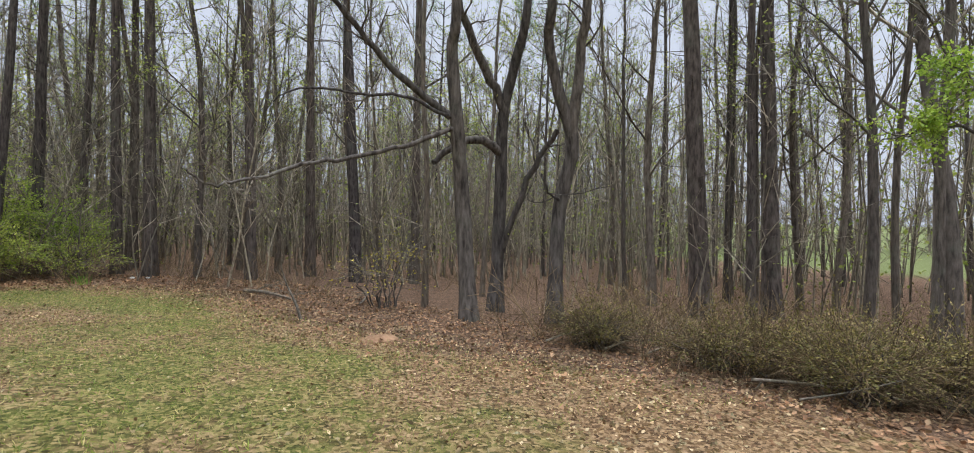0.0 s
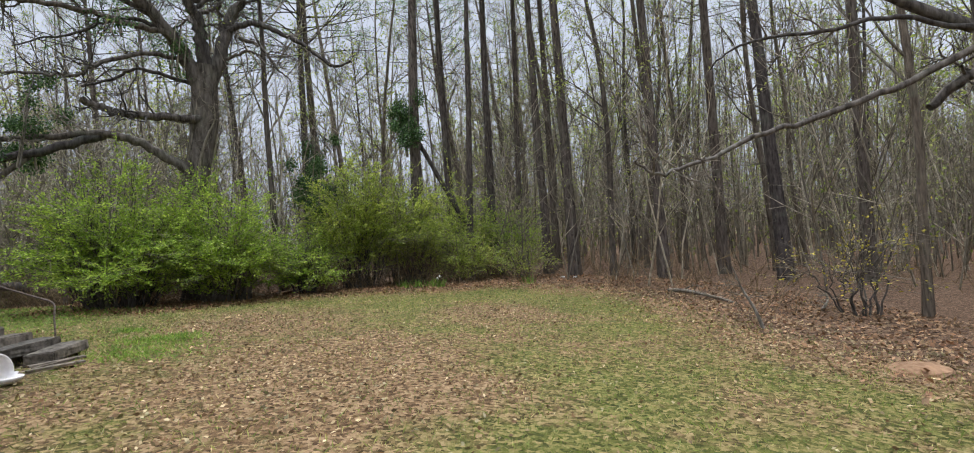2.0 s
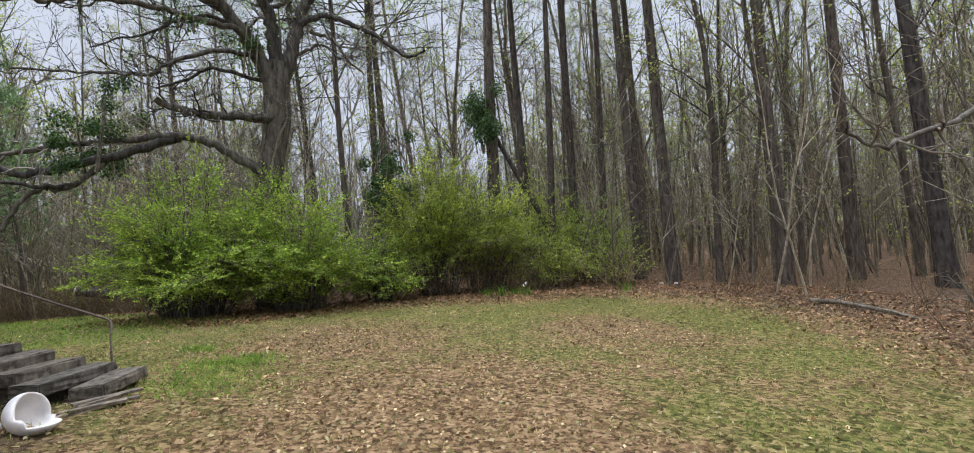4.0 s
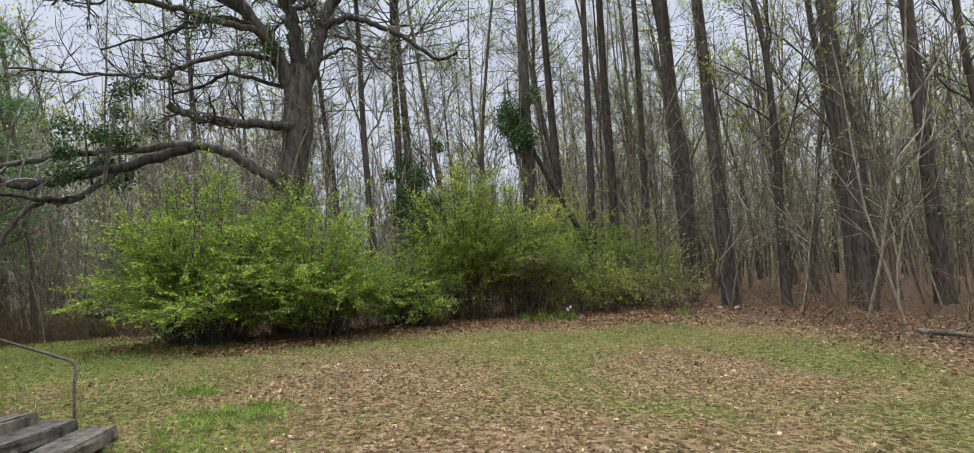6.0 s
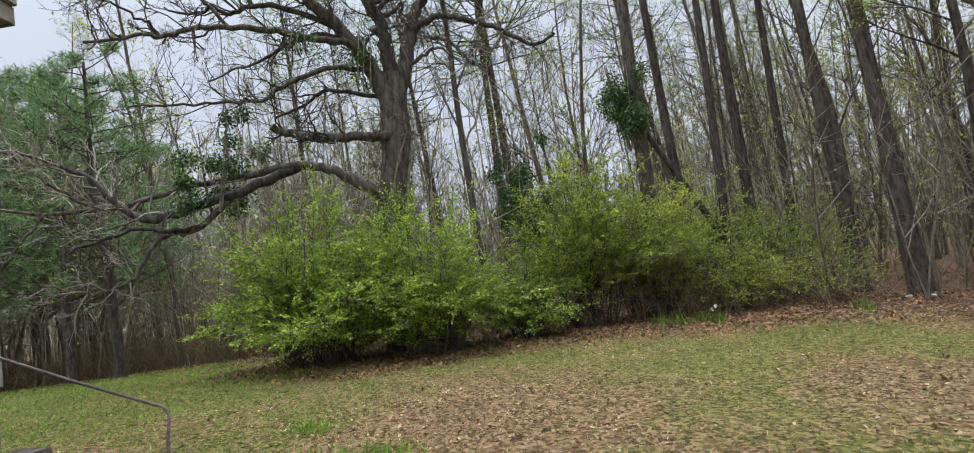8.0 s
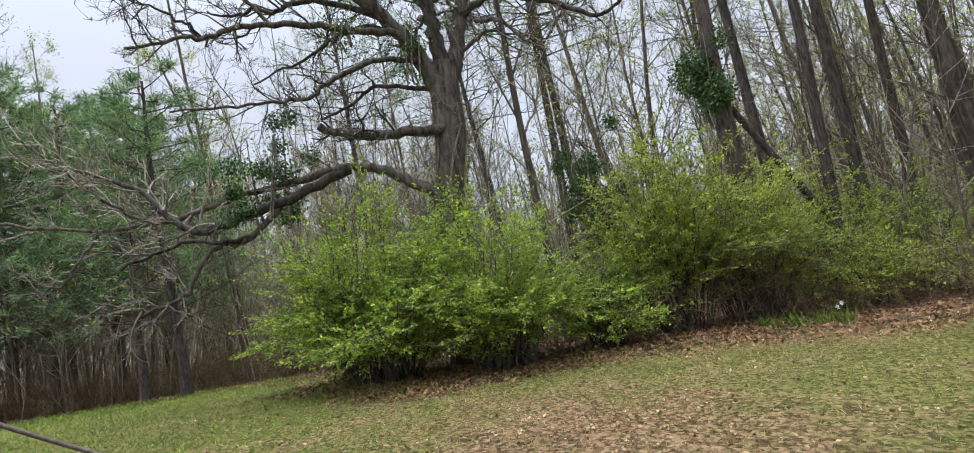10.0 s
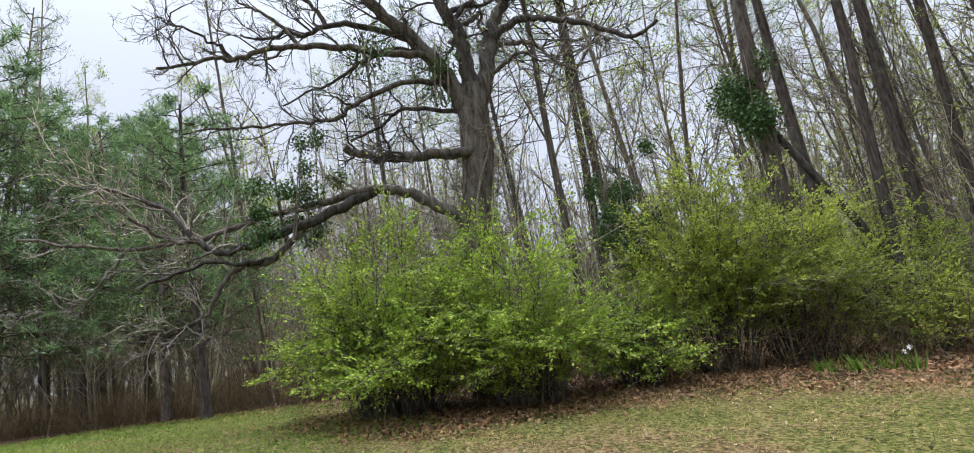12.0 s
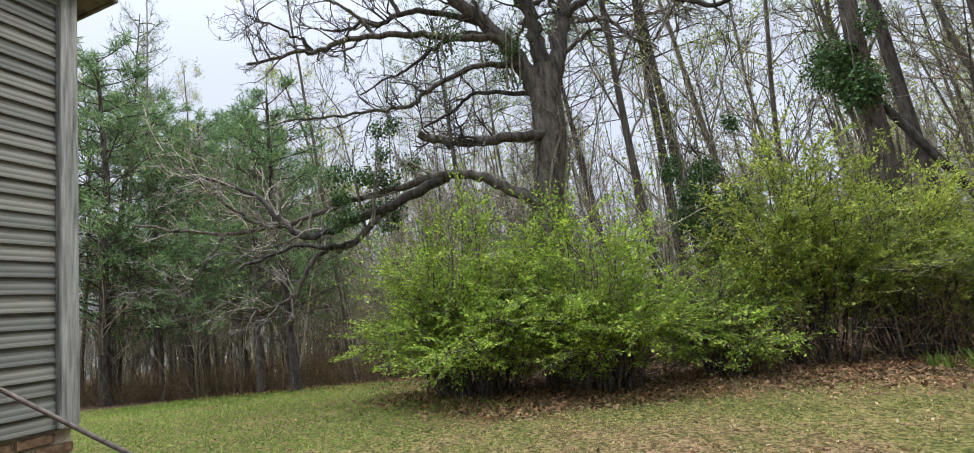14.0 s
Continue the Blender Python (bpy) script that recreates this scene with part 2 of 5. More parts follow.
def grow(rng, wood, tips, p, d, length, r, level, spec):
    """A limb and its side limbs. spec: per level (count, length share, spread, bend, up, sides)."""
    count, share, spread, bend, up, sides = spec[level][:6]
    k = spec[level][6] if len(spec[level]) > 6 else (4, 2, 1)[level]
    pts = wander(rng, p, d, length, k, bend, up)
    rad = r * np.linspace(1, 0.25, k + 1) ** 0.9
    tube(wood, pts, np.maximum(rad, 0.0035), sides)
    if level + 1 < len(spec):
        for c in range(count):
            f = rng.uniform(0.25, 1.0)
            i = min(int(f * k), k - 1)
            q = pts[i] + (pts[i + 1] - pts[i]) * (f * k - i)
            dd = pts[i + 1] - pts[i]
            dd = dd / np.linalg.norm(dd)
            side = rng.normal(0, 1, 3)
            side -= dd * side.dot(dd)
            side /= np.linalg.norm(side)
            nd = dd * math.cos(spread) + side * math.sin(spread)
            grow(rng, wood, tips, q, nd, length * share * rng.uniform(0.6, 1.15) * (1.15 - 0.5 * f), r * (0.62 - 0.25 * f), level + 1, spec)
    else:
        tips.append(pts[1:])


def smooth_path(points, k=6):
    """Points eased into a rounded line."""
    p = np.array(points, float)
    p = np.vstack([2 * p[0] - p[1], p, 2 * p[-1] - p[-2]])
    out = []
    for i in range(1, len(p) - 2):
        for t in np.linspace(0, 1, k, endpoint=False):
            a, b, c, d = p[i - 1:i + 3]
            out.append(0.5 * (2 * b + (c - a) * t + (2 * a - 5 * b + 4 * c - d) * t * t + (3 * b - a - 3 * c + d) * t ** 3))
    out.append(p[-2])
    return np.array(out)


# ---- ground ----
def land(x, y):
    x, y = np.clip(x, -22, 12), np.clip(y, -3, 26)
    return 0.14097 - 0.08977 * x - 0.05192 * y - 0.00186 * x * x + 0.0021 * x * y + 0.00067 * y * y


EDGE = np.array([(10, -12), (7.6, -2), (6.6, 2.0), (5.6, 4.8), (3.9, 6.8), (2.6, 10.0), (1.7, 14), (0.2, 16.2), (-2.5, 17.6), (-4.4, 16.6), (-6.5, 16.3),
                 (-8.7, 15.0), (-10.5, 12.6), (-12.9, 13.1), (-15, 14.6), (-18.5, 15), (-22.5, 12.8), (-25, 10.5), (-30, 6), (-45, 0)], float)


def wood_side(x, y):
    """Metres beyond the edge of the lawn; below nought on the lawn."""
    x, y = np.atleast_1d(x).astype(float), np.atleast_1d(y).astype(float)
    best = np.full(x.shape, 1e9)
    sgn = np.ones(x.shape)
    for a, b in zip(EDGE[:-1], EDGE[1:]):
        d = b - a
        t = np.clip(((x - a[0]) * d[0] + (y - a[1]) * d[1]) / d.dot(d), 0, 1)
        qx, qy = a[0] + t * d[0], a[1] + t * d[1]
        dist = np.hypot(x - qx, y - qy)
        cr = d[0] * (y - a[1]) - d[1] * (x - a[0])
        near = dist < best
        best = np.where(near, dist, best)
        sgn = np.where(near, np.where(cr < 0, 1, -1), sgn)
    return best * sgn


def dryness(x, y, s):
    """How thick the dead leaves lie on the lawn, 0 to 1: under the trees' reach and before the house."""
    d = np.zeros_like(np.asarray(x, float))
    for cx, cy, r in ((-3.6, 6.4, 2.6), (-2.2, 6.2, 1.1), (3.6, 3.6, 2.6), (-6.2, 9.5, 2.0), (2.2, 8.5, 1.6), (-2.0, 10.8, 1.6)):
        d = np.maximum(d, np.exp(-((x - cx) ** 2 + (y - cy) ** 2) / (r * r)))
    return np.maximum(d, np.clip(1 + s / 2.2, 0, 1))


def build_ground():
    xs = np.concatenate([[-900, -400, -200, -110, -70, -50], np.arange(-40, 40.1, 0.5), [50, 70, 110, 200, 400, 900]])
    ys = np.concatenate([[-900, -400, -150, -60, -30], np.arange(-16, 50.1, 0.5), [60, 80, 120, 200, 400, 900]])
    X, Y = np.meshgrid(xs, ys)
    rng = np.random.default_rng(5)
    Z = land(X, Y) + np.where((abs(X) < 41) & (Y < 51) & (Y > -17), rng.normal(0, 0.012, X.shape), 0)
    side = wood_side(X.ravel(), Y.ravel())
    g = Geo()
    nx, ny = len(xs), len(ys)
    i = np.arange(ny - 1)[:, None] * nx + np.arange(nx - 1)[None]
    g.add(np.stack([X, Y, Z], -1).reshape(-1, 3), np.stack([i, i + 1, i + nx + 1, i + nx], -1).reshape(-1, 4))
    me = g.mesh("ground", GROUND)
    at = me.attributes.new("litter", "FLOAT", "POINT")
    # rises towards the woods; a round patch beside the house gets the darker brown too
    at.data.foreach_set("value", np.maximum(np.clip(0.7 + side / 2.6, 0, 1), 0.75 * np.exp(-((X.ravel() + 6.6) ** 2 + (Y.ravel() - 5.0) ** 2) / 2.2)).astype(np.float32))
    dr = me.attributes.new("dry", "FLOAT", "POINT")
    dr.data.foreach_set("value", dryness(X.ravel(), Y.ravel(), side).astype(np.float32))
    fl = me.attributes.new("field", "FLOAT", "POINT")
    fx = X.ravel()
    fl.data.foreach_set("value", np.clip((fx - 34) / 4, 0, 0.85).astype(np.float32))
    return tagged(part("ground", me, GROUND), "patchy lawn of green and straw grass turning to rusty leaf litter under trees", "ground", kind="structure")


build_ground()


def tube_end(points, ra, rb, sides=8):
    g = Geo()
    tube(g, points, np.linspace(ra, rb, len(points)), sides)
    return g


# ---- trees ----
def tree_meshes(seed, height, r0, kind):
    """Trunk, twig and leaf meshes of one tree, standing at the origin."""
    rng = np.random.default_rng(seed)
    trunk, twigs, leaf = Geo(), Geo(), Geo()
    k = 14
    lean = rng.normal(0, 0.02, 2)
    pts = wander(rng, (0, 0, -0.3), (lean[0], lean[1], 1), height + 0.3, k, 0.012 if kind == "pine" else 0.05, 0.06)
    rad = r0 * (np.linspace(1, 0.16, k + 1) ** 0.8)
    rad[0] *= 1.35
    rad[1] *= 1.04
    tube(trunk, pts, rad, 9)
    tips = []
    if kind == "young":
        for c in range(52):
            f = 0.22 + 0.77 * (c + rng.uniform(0, 1)) / 52
            i = min(int(f * k), k - 1)
            q = pts[i] + (pts[i + 1] - pts[i]) * (f * k - i)
            a = c * 2.4 + rng.uniform(-0.4, 0.4)
            grow(rng, twigs, tips, q, (math.cos(a), math.sin(a), 0.3), height * (0.1 + 0.24 * (1 - f)), 0.03, 0,
                 [(6, 0.42, 0.7, 0.12, 0.04, 3), (0, 0, 0, 0.15, 0.12, 3)])
        ends = np.concatenate(tips)
        ends = ends[rng.random(len(ends)) < 0.8]
        p = np.repeat(ends, 21, 0) + rng.normal(0, 0.06, (len(ends) * 21, 3))
        blades(leaf, p, rng.normal(0, 1, p.shape) + (0, 0, 0.55), rng.uniform(0.16, 0.34, len(p)), 0.03, rng, 0.2)
    elif kind == "pine":
        for c in range(34):
            f = rng.uniform(0.1, 0.62)
            q = pts[int(f * k)] + (pts[int(f * k) + 1] - pts[int(f * k)]) * (f * k % 1)
            a = rng.uniform(0, 6.28)
            tube(twigs, wander(rng, q, (math.cos(a), math.sin(a), rng.uniform(-0.15, 0.35)), rng.uniform(0.3, 1.6), 4, 0.15, 0), np.linspace(0.016, 0.005, 5), 3)
        for c in range(34):
            f = 0.58 + 0.41 * (c + rng.uniform(0, 1)) / 34
            i = min(int(f * k), k - 1)
            q = pts[i] + (pts[i + 1] - pts[i]) * (f * k - i)
            a = c * 2.4 + rng.uniform(-0.4, 0.4)
            grow(rng, twigs, tips, q, (math.cos(a), math.sin(a), 0.25), height * 0.16 * (1.25 - f) * 2.2, 0.045, 0,
                 [(5, 0.42, 0.7, 0.12, 0.05, 3), (0, 0, 0, 0.15, 0.1, 3)])
        ends = np.concatenate(tips)
        p = np.repeat(ends, 6, 0) + rng.normal(0, 0.13, (len(ends) * 6, 3))
        blades(leaf, p, rng.normal(0, 1, p.shape) + (0, 0, 0.5), rng.uniform(0.22, 0.42, len(p)), 0.04, rng, 0.2)
    else:
        for c in range(17):
            f = 0.24 + 0.74 * (c + rng.uniform(0, 1)) / 17
            i = min(int(f * k), k - 1)
            q = pts[i] + (pts[i + 1] - pts[i]) * (f * k - i)
            a = c * 2.4 + rng.uniform(-0.6, 0.6)
            grow(rng, twigs, tips, q, (math.cos(a), math.sin(a), rng.uniform(0.5, 1.3)), height * rng.uniform(0.16, 0.28) * (1.3 - f), r0 * 0.34 * (1.25 - f), 0,
                 [(7, 0.5, 0.65, 0.12, 0.07, 3), (5, 0.62, 0.7, 0.14, 0.05, 3), (0, 0, 0, 0.15, 0.05, 3)])
        ends = np.concatenate(tips)
        keep = ends[rng.random(len(ends)) < (0.8 if kind == "green" else 0.3)]
        n = 5 if kind == "green" else 3
        p = np.repeat(keep, n, 0) + rng.normal(0, 0.13, (len(keep) * n, 3))
        blades(leaf, p, rng.normal(0, 1, p.shape), rng.uniform(0.06, 0.12, len(p)), 0.06, rng, 0.3)
    if kind == "young":
        kind = "pine"
    bark = PINE_BARK if kind == "pine" else GREY_BARK
    return (trunk.mesh("trunk", bark), twigs.mesh("crown", bark if kind == "pine" else TWIG), leaf.mesh("foliage", NEEDLE if kind == "pine" else SPRING_LEAF, False),
            (trunk.arrays(), twigs.arrays(), leaf.arrays()))


SPECIES = {"pine": [tree_meshes(s, 22, 0.22, "pine") for s in (11, 12, 13, 14)],
           "bare": [tree_meshes(s, 18, 0.15, "bare") for s in (21, 22, 23, 24)],
           "young": [tree_meshes(s, 12, 0.16, "young") for s in (41, 42)],
           "green": [tree_meshes(s, 16, 0.13, "green") for s in (31, 32, 33)]}
TREE_LABELS = {"young": ("dense dark green pine with needles low down the trunk", "pine tree"),
               "pine": ("tall straight pine with furrowed grey-brown bark in the woods", "pine tree"),
               "bare": ("leafless grey hardwood tree among the crowded woods", "tree"),
               "green": ("slender hardwood tree with pale green spring leaf buds", "tree")}
plant_rng = np.random.default_rng(77)
MASTERS = {}


def plant(kind, x, y, r, h=None, lean=(0, 0), variant=None):
    pool = SPECIES[kind]
    variant = int(plant_rng.integers(len(pool))) if variant is None else variant % len(pool)
    base_r, base_h = {"pine": (0.22, 22), "young": (0.16, 12), "bare": (0.15, 18), "green": (0.13, 16)}[kind]
    h = h or base_h * plant_rng.uniform(0.85, 1.12)
    s = r / base_r
    spin = plant_rng.uniform(0, 360)
    tip = Vector((lean[0], lean[1], 1)).to_track_quat("Z", "Y").to_matrix().to_4x4()
    m = pose(x, y, float(land(x, y))) @ tip @ pose(0, 0, 0, 0, 0, spin)
    key = (kind, variant)
    if key not in MASTERS:
        root = new("pine_tree" if kind in ("pine", "young") else "hardwood_tree")
        for name, me in zip(("trunk", "crown", "foliage"), pool[variant][:3]):
            part(name, me, None, root)["kind"] = "part" if name == "trunk" else "stuff"
        tagged(root, *TREE_LABELS[kind], group="pines of the woods" if kind in ("pine", "young") else "hardwoods of the woods")
        MASTERS[key] = root
        root.matrix_basis = m @ Matrix.Diagonal((s, s, h / base_h, 1))
        return root
    ob = copy_thing(MASTERS[key], Matrix())
    ob.matrix_basis = m @ Matrix.Diagonal((s, s, h / base_h, 1))
    return ob


# the trunks nearest the lawn, one by one: x, y, trunk radius, lean
PINES = [(-5.49, 23.8, 0.2, 0.008, 0.002), (-3.5, 22.14, 0.18, -0.005, -0.001), (-0.93, 24.39, 0.17, 0.018, 0.001), (-0.3, 20.2, 0.215, -0.008, 0.002),
         (5.04, 20.75, 0.2, -0.011, 0.003), (6.12, 18.34, 0.22, -0.002, 0.001), (8.51, 18.43, 0.19, -0.002, 0.001), (13.66, 9.08, 0.3, 0.0, 0.001),
         (15.29, 7.86, 0.27, -0.005, 0.01), (-13.1, 25.0, 0.22, 0.032, 0.016), (-12.3, 25.6, 0.24, 0.014, 0.006), (-6.0, 19.5, 0.24, -0.018, -0.004),
         (-4.29, 20.6, 0.14, 0.032, 0.003), (-1.27, 21.32, 0.18, -0.001, 0.0), (2.61, 18.86, 0.18, 0.02, -0.008), (17.15, 10.44, 0.13, -0.009, 0.015)]
for x, y, r, u, w in PINES:
    plant("pine", x, y, r, lean=(u, w))
HARDWOODS = [(2.65, 19.98, 0.11, 0.0, 0.0), (14.17, 11.32, 0.15, -0.006, 0.008), (15.81, 8.73, 0.09, -0.01, 0.018), (14.35, 12.69, 0.09, -0.019, 0.022),
             (-10.6, 24.0, 0.14, 0.061, 0.023), (-9.5, 26.0, 0.12, 0.031, 0.009), (-1.1, 23.3, 0.13, -0.051, 0.004), (1.06, 19.91, 0.12, 0.014, -0.004),
             (2.76, 23.59, 0.1, 0.029, -0.009), (-23.45, 16.68, 0.13, 0.007, 0.011), (-3.4, 31.9, 0.2, 0, 0), (-6.7, 33.5, 0.2, 0.02, 0), (-2.5, 31.0, 0.16, 0, 0),
             (17.7, 8.2, 0.12, 0, 0), (13.4, 3.3, 0.17, 0.01, 0), (14.3, 4.5, 0.09, 0, 0.02), (13.2, 4.7, 0.12, -0.02, 0), (18.5, 7.5, 0.12, 0, 0),
             (17.5, 16.4, 0.13, 0, 0), (18.8, 11.3, 0.13, 0.02, 0), (10.9, 2.9, 0.1, 0.03, 0.01), (4.1, 22.5, 0.1, 0.02, 0.01), (7.2, 21.8, 0.12, -0.03, 0.01)]
for x, y, r, u, w in HARDWOODS:
    plant("bare" if (x * 7) % 2 < 1.2 else "green", x, y, r, lean=(u, w))

for x, y, r, h in [(-27.5, 9.2, 0.2, 13.5), (-29.5, 11.2, 0.2, 12.5), (-26.8, 11.6, 0.17, 11), (-31.5, 13.5, 0.18, 13), (-30, 7, 0.2, 14), (-33, 10, 0.2, 15), (-28, 14, 0.15, 10.5), (-34, 16, 0.2, 14), (-30.5, 16.8, 0.16, 12), (-36, 13, 0.2, 15), (-29, 18.8, 0.15, 11), (-25.5, 15, 0.15, 11.5)]:
    plant("young", x, y, r, h)
plant("young", -20.2, 12.9, 0.15, 9.6, (-0.012, -0.03))
plant("young", -23.3, 13.0, 0.15, 10.5, (-0.006, -0.02))
for x, y, r in [(-19.5, 20, 0.17), (-15.5, 24, 0.2)]:
    plant("pine", x, y, r, 15)


def shaped_tree(name, label, category, bark, leader, r0, limbs, seed, twig_len=1.6, twig_mat=None, leaf_share=0.0, leaf_mat_=None, taper=0.45):
    """A tree whose trunk and great limbs follow given lines; twigs grow from the limbs."""
    rng = np.random.default_rng(seed)
    root = new(name)
    x, y = leader[0][:2]
    base = np.array([x, y, float(land(x, y))])
    root.location = base
    g = Geo()
    path = smooth_path(np.array(leader) - base, 5)
    rad = r0 * np.linspace(1, taper, len(path))
    rad[0] *= 1.45
    rad[1] *= 1.2
    tube(g, path, rad * (1 + rng.normal(0, 0.03, len(path))), 12)
    part("trunk", g, bark, root)
    for line, ra, rb, twigs, *skin in limbs:
        g, tw, tips = Geo(), Geo(), []
        path = smooth_path(np.array(line) - base, 5)
        path[2:-1] += rng.normal(0, 0.022, (len(path) - 3, 3))
        tube(g, path, np.linspace(ra, rb, len(path)), 8)
        limb = part("limb", g, bark, root)
        length = np.linalg.norm(np.diff(path, axis=0), axis=1).sum()
        for c in range(twigs):
            f = rng.uniform(0.2, 1.0) ** 0.7
            i = min(int(f * (len(path) - 1)), len(path) - 2)
            d = path[i + 1] - path[i]
            d = d / (np.linalg.norm(d) + 1e-9)
            side = rng.normal(0, 1, 3)
            side -= d * side.dot(d)
            side[2] += 0.25
            side /= np.linalg.norm(side)
            grow(rng, tw, tips, path[i], d * 0.55 + side * 0.8, twig_len * rng.uniform(0.5, 1.2), min(0.3 * (ra + (rb - ra) * f) + 0.009, 0.032), 0,
                 [(5, 0.55, 0.65, 0.26, 0.03, 4, 5), (4, 0.6, 0.75, 0.28, 0.03, 3, 3), (0, 0, 0, 0.25, 0.02, 3, 2)])
        if twigs:
            part("branchwork", tw, skin[0] if skin else twig_mat or bark, limb)["kind"] = "stuff"
        if twigs and leaf_share:
            ends = np.repeat(np.concatenate(tips), max(1, int(leaf_share)), 0)
            ends = ends[rng.random(len(ends)) < leaf_share] + rng.normal(0, 0.05, (1, 3))
            ends = ends + rng.normal(0, 0.07, ends.shape) * min(1, int(leaf_share))
            lf = Geo()
            blades(lf, ends, rng.normal(0, 1, ends.shape), rng.uniform(0.04, 0.09, len(ends)), 0.04, rng, 0.3)
            part("foliage", lf, leaf_mat_ or SPRING_LEAF, limb, "", False)["kind"] = "stuff"
    return tagged(root, label, category)


